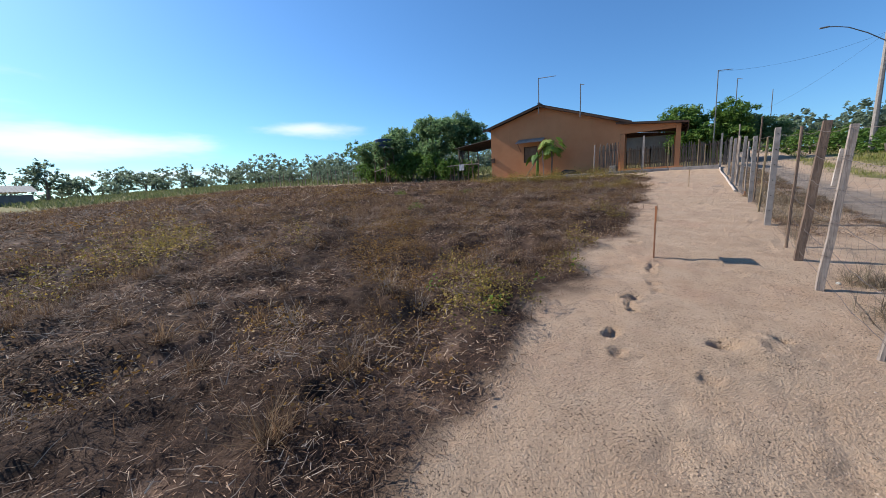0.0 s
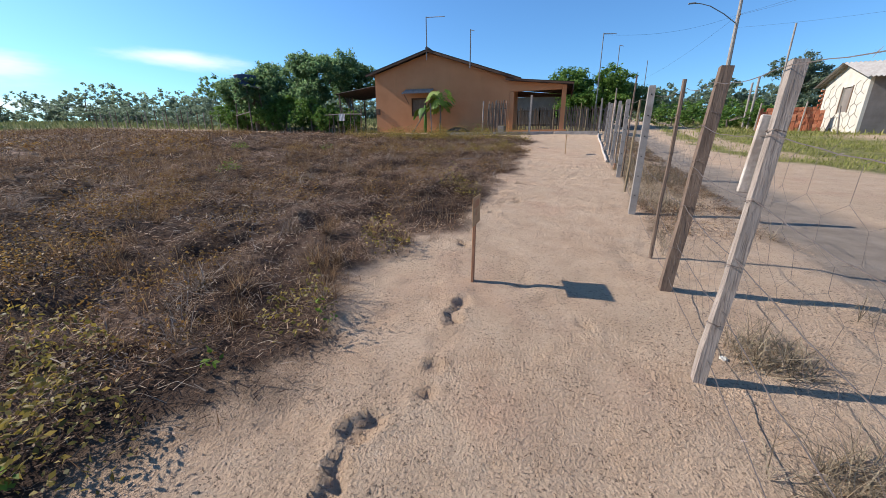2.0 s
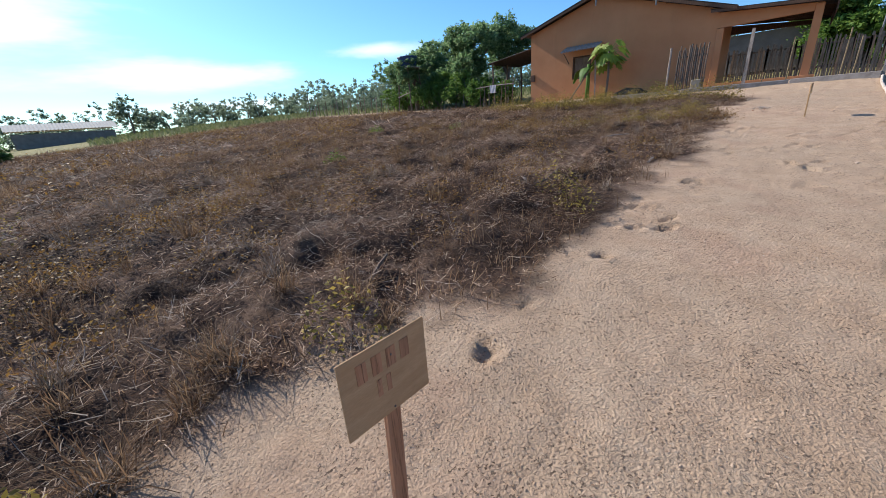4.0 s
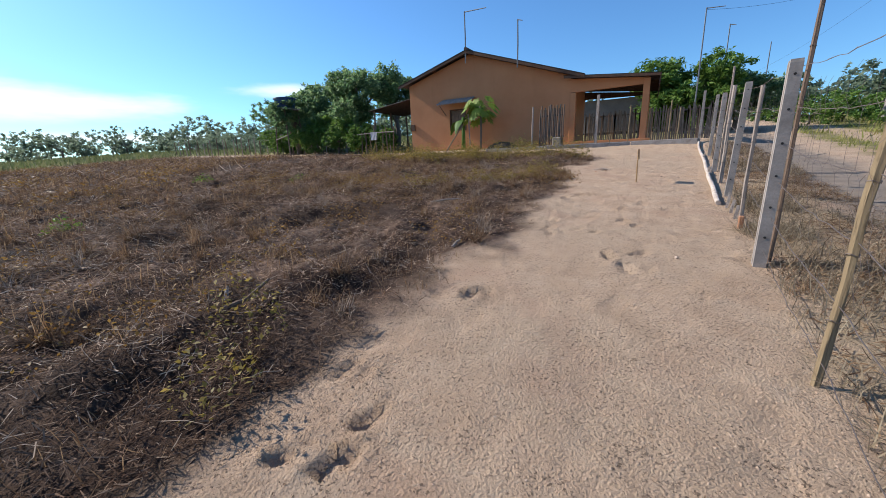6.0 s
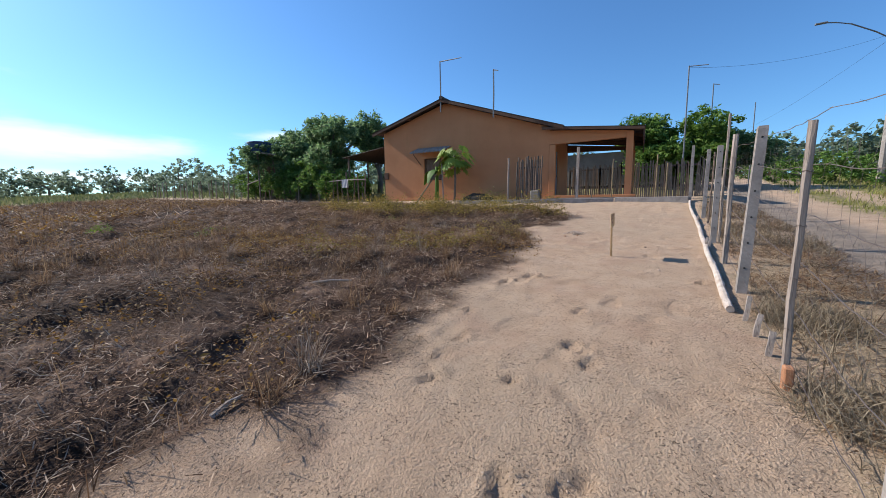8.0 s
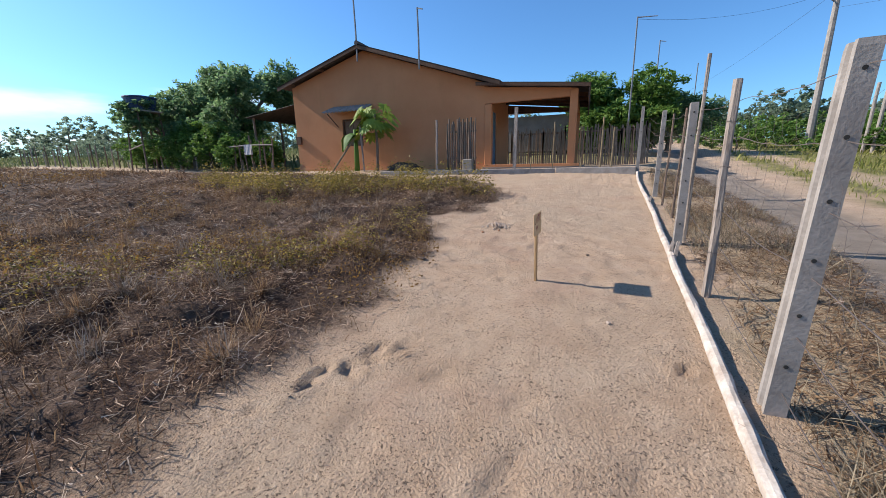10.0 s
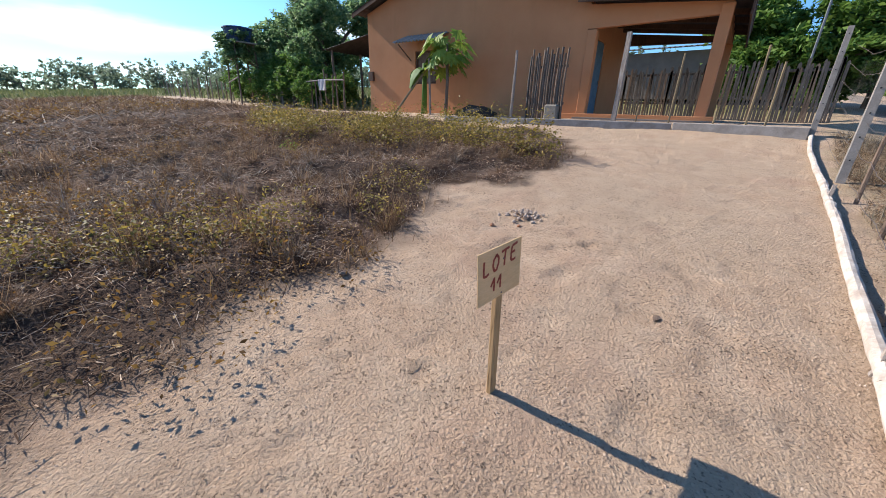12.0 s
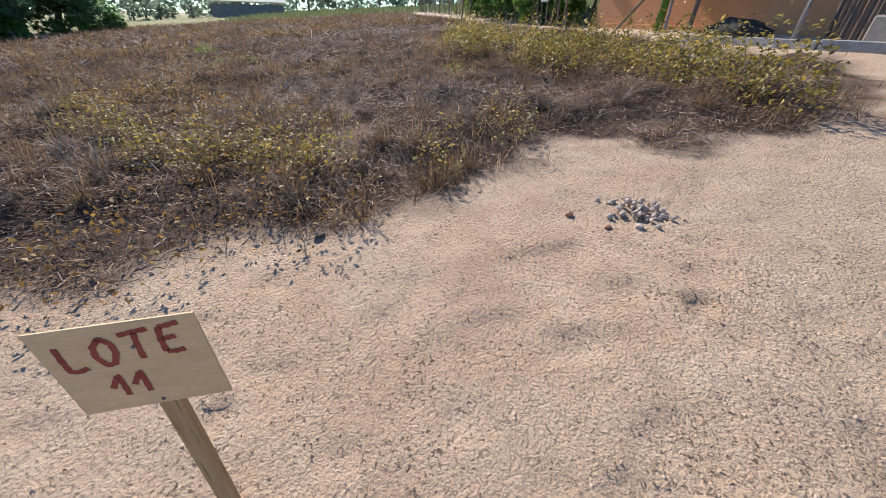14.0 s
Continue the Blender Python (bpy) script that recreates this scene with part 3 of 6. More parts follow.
def orange_house():
    h = thing("house", RIDGE_X, HY0, HZ, "orange rendered gabled house with dark roof and open porch", "house", rz=radians(4.0))
    inv = Matrix.Translation((-RIDGE_X, -HY0, -HZ))

    def add(name, bm, mat, label="", parent=h, smooth=False):
        bmesh.ops.transform(bm, matrix=inv, verts=bm.verts)
        return part(name, bm, mat, parent, label, smooth)

    t = 0.16
    lo = HZ - 0.5
    # gable wall with a window opening, in pieces that butt
    wx0, wx1, wz0, wz1 = -10.65, -9.65, 2.95, 4.05
    gz = lambda x: roof_z(x) - 0.14
    bm = prism([(HX0, lo), (wx0, lo), (wx0, gz(wx0)), (HX0, gz(HX0))], HY0, HY0 + t)
    prism([(wx0, lo), (wx1, lo), (wx1, wz0), (wx0, wz0)], HY0, HY0 + t, bm)
    prism([(wx0, wz1), (wx1, wz1), (wx1, gz(wx1)), (wx0, gz(wx0))], HY0, HY0 + t, bm)
    prism([(wx1, lo), (HX1, lo), (HX1, gz(HX1)), (RIDGE_X, gz(RIDGE_X)), (wx1, gz(wx1))], HY0, HY0 + t, bm)
    add("front_wall", bm, M_STUCCO)
    add("rear_wall", prism([(HX0, lo), (HX1, lo), (HX1, gz(HX1)), (RIDGE_X, gz(RIDGE_X)), (HX0, gz(HX0))], HY1 - t, HY1), M_STUCCO)
    add("side_wall", prism([(HX0, lo), (HX0 + t, lo), (HX0 + t, gz(HX0)), (HX0, gz(HX0))], HY0 + t, HY1 - t), M_STUCCO)
    # wall on the porch with a door opening
    dy0, dy1, dz = 25.95, 26.9, HZ + 2.2
    zt = gz(HX1) - 0.02
    bm = prism([(HX1 - t, lo), (HX1, lo), (HX1, zt), (HX1 - t, zt)], HY0 + t, dy0)
    prism([(HX1 - t, lo), (HX1, lo), (HX1, zt), (HX1 - t, zt)], dy1, HY1 - t, bm)
    prism([(HX1 - t, dz), (HX1, dz), (HX1, zt), (HX1 - t, zt)], dy0, dy1, bm)
    add("porch_side_wall", bm, M_STUCCO)
    door = add("door", box(0.05, dy1 - dy0 - 0.02, dz - HZ - 0.02, (HX1 - 0.06, (dy0 + dy1) / 2, HZ + 0.01)), M_BLUEDOOR, "faded blue painted door")
    bm = box(0.03, 0.035, 0.14, (0, 0, 0))
    bmesh.ops.translate(bm, verts=bm.verts, vec=Vector((HX1 - 0.02 - RIDGE_X, dy1 - 0.14 - HY0, 1.0)))
    part("door_handle", bm, M_STEEL, door)
    # window: frame, two shutters ajar
    fr = box(0.06, 0.1, wz1 - wz0, (wx0 + 0.03, HY0 + 0.08, wz0))
    box(0.06, 0.1, wz1 - wz0, (wx1 - 0.03, HY0 + 0.08, wz0), bm=fr)
    box(wx1 - wx0 - 0.13, 0.1, 0.06, ((wx0 + wx1) / 2, HY0 + 0.08, wz0 + 0.002), bm=fr)
    box(wx1 - wx0 - 0.13, 0.1, 0.06, ((wx0 + wx1) / 2, HY0 + 0.08, wz1 - 0.062), bm=fr)
    win = add("window", fr, M_PORCHWOOD, "small dark timber window")
    for k in (0, 1):
        w = (wx1 - wx0 - 0.14) / 2
        bm = box(w - 0.01, 0.03, wz1 - wz0 - 0.14, (wx0 + 0.07 + w * (k + 0.5), HY0 + 0.1, wz0 + 0.07))
        bmesh.ops.transform(bm, matrix=inv, verts=bm.verts)
        part("shutter", bm, M_DARKWOOD, win)
    # roof: two slopes of corrugated sheets with a dark verge board
    ya, yb = HY0 - 0.42, HY1 + 0.4
    bm = corrugated((TIP_L[0], yb, TIP_L[1]), (TIP_L[0], ya, TIP_L[1]), (RIDGE_X, ya, RIDGE_Z), (RIDGE_X, yb, RIDGE_Z), 24, 0.025)
    roof = add("roof", bm, M_TILE, "dark corrugated roof sheets")
    bm = corrugated((RIDGE_X, yb, RIDGE_Z), (RIDGE_X, ya, RIDGE_Z), (TIP_R[0], ya, TIP_R[1]), (TIP_R[0], yb, TIP_R[1]), 24, 0.025)
    bmesh.ops.transform(bm, matrix=inv, verts=bm.verts)
    part("roof_slope", bm, M_TILE, roof)
    bm = tube([(0, ya - HY0 - 0.02, RIDGE_Z - HZ + 0.03), (0, yb - HY0, RIDGE_Z - HZ + 0.03)], [0.09, 0.09], 8)
    part("ridge_cap", bm, M_TILE, roof)
    for tip in (TIP_L, TIP_R):
        bm = slab([(tip[0], ya + 0.005, tip[1] - 0.03), (RIDGE_X, ya + 0.005, RIDGE_Z - 0.03), (RIDGE_X, ya + 0.045, RIDGE_Z - 0.03), (tip[0], ya + 0.045, tip[1] - 0.03)], 0.13)
        add("verge_board", bm, M_PORCHWOOD, "dark timber verge board")
    for k, x in enumerate((-13.0, -11.4, -8.2, -6.4, -4.9)):
        add("purlin", box(0.07, 0.4, 0.1, (x, HY0 - 0.2, roof_z(x) - 0.16)), M_PORCHWOOD)
    # porch: beam, columns, roof, floor
    bm = prism([(HX1, 4.22), (-1.24, 4.26), (-1.24, 4.50), (HX1, 4.80)], HY0 + 0.002, HY0 + 0.16)
    add("porch_beam", bm, M_STUCCO)
    add("porch_beam", prism([(-1.40, 4.20), (-1.24, 4.20), (-1.24, 4.46), (-1.40, 4.47)], HY0 + 0.25, HY1), M_STUCCO)
    add("porch_beam", prism([(HX1, 4.36), (-1.47, 4.30), (-1.47, 4.44), (HX1, 4.74)], HY1 - 0.16, HY1 - 0.01), M_PORCHWOOD)
    for x, y in ((-1.34, HY0 + 0.10), (-1.34, HY1 - 0.15), (-4.27, HY0 + 0.1)):
        add("porch_column", box(0.25, 0.25, (4.47 if x > -2 and y < HY0 + 1 else 4.2) - lo, (x, y - 0.02 * (x > -2), lo), 0.012), M_STUCCO)
    bm = corrugated((-4.66, HY1 + 0.3, 4.93), (-4.66, HY0 - 0.35, 4.93), (-0.84, HY0 - 0.35, 4.58), (-0.84, HY1 + 0.3, 4.58), 22, 0.022)
    add("porch_roof", bm, M_TILE, "dark corrugated porch roof")
    add("fascia", slab([(-4.64, HY0 - 0.352, 4.90), (-4.64, HY0 - 0.39, 4.90), (-0.86, HY0 - 0.39, 4.55), (-0.86, HY0 - 0.352, 4.55)], 0.10), M_PORCHWOOD)
    add("side_fascia", box(0.04, 4.9, 0.42, (-0.88, HY0 + 2.1, 4.13)), M_PORCHWOOD, "dark hanging side board")
    for y in (25.9, 26.9, 27.9, 28.7):
        add("rafter", slab([(-4.38, y, 4.82), (-4.38, y - 0.07, 4.82), (-0.92, y - 0.07, 4.47), (-0.92, y, 4.47)], 0.12), M_PORCHWOOD)
    add("porch_floor", box(3.55, HY1 - HY0 + 0.25, 0.42, (-2.67, (HY0 + HY1) / 2 - 0.05, HZ - 0.38)), M_CEMENT)
    add("porch_edge", box(3.35, 0.06, 0.5, (-2.72, HY0 - 0.11, HZ - 0.36)), M_STUCCO, "orange edge of the porch floor")
    add("plinth", box(HX1 - HX0, 0.05, 0.55, ((HX0 + HX1) / 2, HY0 - 0.027, HZ - 0.42)), M_STUCCO, "orange plinth along the wall's foot")
    # awning on brackets over the window
    bm = corrugated((-11.0, HY0 - 0.005, 4.56), (-9.1, HY0 - 0.005, 4.56), (-9.1, HY0 - 0.85, 4.24), (-11.0, HY0 - 0.85, 4.24), 12, 0.03)
    aw = add("awning", bm, M_AWNING, "grey corrugated awning sheet")
    for x in (-10.85, -9.3):
        bm = tube([(x - RIDGE_X, -0.01, 3.75 - HZ), (x - RIDGE_X, -0.7, 4.2 - HZ)], [0.02, 0.02], 6)
        part("bracket", bm, M_PORCHWOOD, aw)
    # lean-to on the field side
    bm = corrugated((HX0 - 0.01, 25.3, 4.92), (HX0 - 0.01, 29.2, 4.92), (-16.5, 29.2, 4.5), (-16.5, 25.3, 4.5), 20, 0.025)
    add("lean_to_roof", bm, M_TILE, "dark corrugated lean-to roof")
    for y in (25.5, 27.2, 29.0):
        add("lean_to_post", tube([(-16.2, y, lo), (-16.18, y + 0.03, 3.2), (-16.2, y, 4.5)], [0.07, 0.06, 0.055], 7), M_DARKWOOD)
    add("meter_box", box(0.26, 0.1, 0.34, (-13.0, HY0 - 0.055, 3.1)), M_PORCHWOOD, "small brown meter box")
    return h


orange_house()


def antenna(x, y, z0, z1, arm, label):
    a = thing("antenna_mast", x, y, z0, label, "antenna")
    part("mast", tube([(0, 0, 0), (0.01, 0, (z1 - z0) * 0.5), (-0.01, 0, z1 - z0)], [0.036, 0.034, 0.03], 6), M_STEEL, a)
    if arm:
        part("arm", tube([(0, 0, z1 - z0 - 0.03), (arm, -0.1, z1 - z0 - 0.13)], [0.026, 0.02], 5), M_STEEL, a)
    return a


antenna(-9.42, 24.62, 6.1, 8.4, 1.2, "thin galvanised pipe mast with a side arm")
antenna(-6.68, 24.62, 5.5, 7.5, 0.25, "short galvanised pipe mast on the house wall")
antenna(0.44, 32.8, 1.9, 8.6, 0.8, "tall thin galvanised pipe mast beside the fence")
antenna(1.82, 38.6, 2.5, 8.97, 0.3, "tall thin dark pipe mast behind the tree")
antenna(4.6, 44.0, 2.8, 8.6, 0.0, "tall thin dark pipe mast by the road")


# ---------------------------------------------------------------- posts, wires and signs
def post_thing(name, x, y, h, w, mat, label, category="fence post", lean=(0.0, 0.0), group="fence posts", rough=0.06, sides=4, seed=0, d=None):
    """A squared or round timber post, slightly crooked, let into the ground."""
    rng = random.Random(seed)
    z = tz1(x, y)
    p = thing(name, x, y, z, label, category, group)
    pts, rad = [], []
    for i in range(6):
        f = i / 5
        pts.append((lean[0] * f + rng.uniform(-1, 1) * 0.006 * (0 < i < 5), lean[1] * f + rng.uniform(-1, 1) * 0.006 * (0 < i < 5), -0.15 + (h + 0.15) * f))
        rad.append(w * (0.72 if sides == 4 else 0.5) * (1 - 0.06 * f))
    bm = tube(pts, rad, sides, None, rough, rng)
    part("shaft", bm, mat, p)
    if group == "fence posts":
        for k in range(4):
            f = 0.22 + 0.2 * k
            c = Vector((lean[0] * f, lean[1] * f, h * f))
            r = w * 0.62 if sides == 4 else w * 0.56
            ring = [c + Vector((r * math.cos(a), r * math.sin(a), 0.006 * math.sin(2 * a))) for a in [0.7 * i for i in range(10)]]
            part("wire_tie", tube(ring, [0.0022] * 10, 4), M_WIRE, p, "rusty wire tie")
    return p


def concrete_post(x, y, h, lean=(0.0, 0.0), turn=0.0):
    """A cast post with a rib on each side of a groove and dark discs for wire holes."""
    z = tz1(x, y)
    p = thing("concrete_post", x, y, z, "grey weathered concrete fence post with dark discs for wire holes", "fence post", "fence posts", rz=turn)
    out = ((-0.041, -0.05), (0.041, -0.05), (0.041, 0.05), (-0.041, 0.05), (-0.041, 0.022), (-0.028, 0.014), (-0.028, -0.014), (-0.041, -0.022))
    bm = bmesh.new()
    rings = []
    for f in (0.0, 0.12, 0.4, 0.7, 0.985, 1.0):
        s = (1.0 - 0.1 * f) * (0.93 if f == 1.0 else 1.0)
        rings.append([bm.verts.new((a * s + lean[0] * f, b * s + lean[1] * f, -0.2 + (h + 0.2) * f)) for a, b in out])
    n = len(out)
    for r0, r1 in zip(rings, rings[1:]):
        for k in range(n):
            bm.faces.new((r0[k], r0[(k + 1) % n], r1[(k + 1) % n], r1[k]))
    bm.faces.new(rings[-1])
    part("shaft", bm, M_CONCRETE, p)
    # no holes are cut: flat dark discs paint the shade inside them
    for k in range(6):
        f = 0.16 + 0.155 * k
        bm = bmesh.new()
        bmesh.ops.create_cone(bm, cap_ends=True, segments=8, radius1=0.009, radius2=0.009, depth=0.004)
        bmesh.ops.transform(bm, matrix=Matrix.Translation((lean[0] * f, lean[1] * f - 0.0505 * (1 - 0.1 * f), h * f)) @ pose(0, 0, 0, 90), verts=bm.verts)
        part("wire_hole_disc", bm, M_DARK, p)
    return p


FENCE_X = 0.84


def fence():
    post_thing("wooden_post", 0.86, 2.99, 1.58, 0.042, M_OLDWOOD, "thin grey leaning wooden fence stake", lean=(0.2, 0.05), rough=0.12, sides=6, seed=1)
    squared = post_thing("wooden_post", 0.84, 4.365, 1.50, 0.054, M_OLDWOOD, "squared pale grey wooden fence post", lean=(0.11, 0.06), seed=2)
    bm = box(0.045, 0.02, 0.34, (0, 0, 0), 0.004)
    bmesh.ops.transform(bm, matrix=Matrix.Translation((0.035, 0.085, 0.96)) @ pose(0, 0, 0, -5, 6, 0), verts=bm.verts)
    part("nailed_board", bm, M_WHITEWASH, squared, "short pale board nailed behind the post")
    post_thing("wooden_post", 0.85, 5.43, 1.56, 0.074, M_DARKWOOD, "squared brown wooden fence post", lean=(0.125, 0.03), seed=3)
    post_thing("fence_stick", 0.85, 6.15, 1.55, 0.034, M_DARKWOOD, "thin brown upright fence stick", lean=(0.03, 0.0), sides=6, rough=0.15, seed=4)
    concrete_post(0.835, 7.81, 1.60, (0.03, 0.08))
    post_thing("fence_stick", 0.86, 9.32, 1.46, 0.036, M_BAMBOO, "thin yellow bamboo fence stick", lean=(0.04, 0.0), sides=6, rough=0.15, seed=5)
    concrete_post(0.86, 10.98, 1.53, (0.0, 0.01))
    post_thing("fence_stick", 0.93, 11.07, 1.96, 0.032, M_DARKWOOD, "dark wooden stake lashed behind a concrete post", lean=(0.03, 0.04), sides=6, rough=0.12, seed=11)
    post_thing("fence_stick", 0.84, 12.21, 1.42, 0.038, M_OLDWOOD, "thin grey fence stick in a brick foot", lean=(0.005, 0.0), sides=6, rough=0.15, seed=6)
    concrete_post(0.85, 14.0, 1.55, (0.05, 0.0))
    post_thing("wooden_post", 0.84, 15.38, 1.62, 0.062, M_OLDWOOD, "grey split wooden fence stake", lean=(0.02, 0.1), rough=0.12, sides=6, seed=7)
    concrete_post(0.82, 16.9, 1.555, (0.0, 0.03))
    post_thing("fence_stick", 0.90, 17.02, 2.05, 0.04, M_OLDWOOD, "grey wooden stake lashed behind a concrete post", lean=(0.02, 0.05), sides=6, rough=0.12, seed=12)
    post_thing("fence_stick", 0.92, 18.3, 1.55, 0.036, M_DARKWOOD, "thin brown upright fence stick", lean=(0.03, 0.1), sides=6, rough=0.15, seed=8)
    post_thing("fence_stick", 0.90, 19.5, 1.55, 0.036, M_DARKWOOD, "thin brown upright fence stick", lean=(0.03, 0.1), sides=6, rough=0.15, seed=9)
    concrete_post(0.86, 20.6, 1.66, (0.02, 0.05))
    concrete_post(0.64, 23.75, 1.74, (0.0, 0.05))
    # wire strands, sagging and kinked between the posts
    stops = (1.6, 2.99, 4.365, 5.43, 6.15, 7.82, 9.32, 10.98, 12.21, 14.0, 15.38, 16.9, 18.3, 19.5, 20.6, 23.75)
    for k in range(6):
        f = 0.08 + 0.17 * k
        rng = random.Random(40 + k)
        pts = []
        for a, b in zip(stops, stops[1:]):
            n = max(4, int((b - a) / 0.12))
            for i in range(n):
                t = i / n
                y = a + (b - a) * t
                z = float(base_z(FENCE_X, y)) + 1.58 * f - 0.03 * math.sin(math.pi * t) + rng.uniform(-0.005, 0.005)
                pts.append((FENCE_X + 0.02 + 0.05 * f + rng.uniform(-0.005, 0.005) - (0.2 if y > 23 else 0) * (y - 23), y, z))
        o = Vector(pts[0])
        bm = tube([Vector(p) - o for p in pts], [0.0022] * len(pts), 4)
        for i in range(3, len(pts) - 1, 3):      # barbs
            p = Vector(pts[i]) - o
            for s in (1, -1):
                d = Vector((rng.uniform(-1, 1), 0.3 * s, rng.uniform(-1, 1))).normalized() * 0.018
                a, b, c = p - d, p + d, p + Vector((0, 0.004, 0.003))
                bm.faces.new([bm.verts.new(v) for v in (a, b, c)])
        w = part("barbed_wire", bm, M_WIRE, None)
        w.location = o
        tagged(w, "rusty barbed wire strand stretched along the fence posts", "wire", "fence wires")


def netting():
    """Hexagonal wire netting hung on the fence: every link is real wire."""
    rng = np.random.RandomState(5)
    s = 0.095
    segs = []
    for y0, y1, z0, z1 in ((2.0, 8.0, 0.25, 1.35), (8.0, 23.4, 0.55, 1.5)):
        cols = int((y1 - y0) / (math.sqrt(3) * s))
        for r in range(int((z1 - z0) / (1.5 * s))):
            for c in range(cols):
                cy = y0 + math.sqrt(3) * s * (c + 0.5 * (r % 2))
                cz = z0 + 1.5 * s * r
                p = [(cy + s * math.sin(math.pi / 3 * k), cz + s * math.cos(math.pi / 3 * k)) for k in range(4)]
                segs += [(p[0], p[1]), (p[1], p[2]), (p[2], p[3])]
    segs = np.array(segs)
    y, h = segs[..., 0], segs[..., 1]
    wy = y + (vnoise(y, h, 0.2, 31) - 0.5) * 0.07
    wh = h + (vnoise(y, h, 0.25, 32) - 0.5) * 0.07
    x = FENCE_X + 0.05 + (vnoise(y, h, 0.5, 33) - 0.5) * 0.08
    P = np.stack([x, wy, wh + base_z(np.full_like(wy, FENCE_X), wy)], -1)
    a, b = P[:, 0], P[:, 1]
    w = 0.0007
    off = (np.array((w, 0, 0)), np.array((-w * 0.5, w * 0.9, 0)), np.array((-w * 0.5, -w * 0.9, 0)))
    off2 = (np.array((w, 0, 0)), np.array((-w * 0.5, 0, w * 0.9)), np.array((-w * 0.5, 0, -w * 0.9)))
    steep = (np.abs(b - a)[:, 2] > np.abs(b - a)[:, 1])[:, None]
    ring = lambda p: [p + np.where(steep, o1, o2) for o1, o2 in zip(off, off2)]
    co = np.stack(ring(a) + ring(b), 1).reshape(-1, 3)
    base = (np.arange(len(segs)) * 6)[:, None]
    quads = np.concatenate([base + np.array(q) for q in ((0, 1, 4, 3), (1, 2, 5, 4), (2, 0, 3, 5))])
    tagged(new("wire_netting", grid_mesh("wire_netting", co, quads, M_WIRE)), "thin hexagonal chicken wire netting along the fence", "netting", kind="stuff")


STROKES = {
    "L": (((0.15, 1.0), (0.10, 0.5), (0.12, 0.06), (0.45, 0.02), (0.85, 0.12)),),
    "O": (((0.55, 1.0), (0.20, 0.75), (0.10, 0.4), (0.30, 0.04), (0.60, 0.08), (0.85, 0.45), (0.85, 0.8), (0.6, 1.0), (0.45, 0.97)),),
    "T": (((0.0, 0.9), (0.5, 0.96), (1.05, 1.0)), ((0.55, 0.95), (0.45, 0.5), (0.40, 0.0))),
    "E": (((0.25, 0.95), (0.12, 0.5), (0.10, 0.05)), ((0.25, 0.95), (0.6, 0.98), (1.0, 1.04)), ((0.15, 0.52), (0.4, 0.54), (0.7, 0.57)), ((0.10, 0.05), (0.45, 0.02), (0.8, 0.06))),
    "1": (((0.0, 0.42), (0.3, 0.7), (0.62, 1.0), (0.60, 0.5), (0.55, 0.0)),),
}


def letter(char, wide, high, brush):
    """A hand-painted letter: brush strokes as raised ribbons, standing in x and z."""
    bm = bmesh.new()
    for line in STROKES[char]:
        pts = [Vector((a * wide, 0, b * high)) for a, b in line]
        fine = []
        for a, b in zip(pts, pts[1:]):
            fine += [a.lerp(b, t) for t in (0, 0.33, 0.67)]
        fine.append(pts[-1])
        rows = []
        for k, p in enumerate(fine):
            d = (fine[min(k + 1, len(fine) - 1)] - fine[max(k - 1, 0)]).normalized()
            s = Vector((-d.z, 0, d.x)) * brush * (0.5 + 0.08 * math.sin(k * 2.7))
            rows.append([bm.verts.new(p + s), bm.verts.new(p - s)])
        for r0, r1 in zip(rows, rows[1:]):
            bm.faces.new((r0[0], r0[1], r1[1], r1[0]))
    return bm


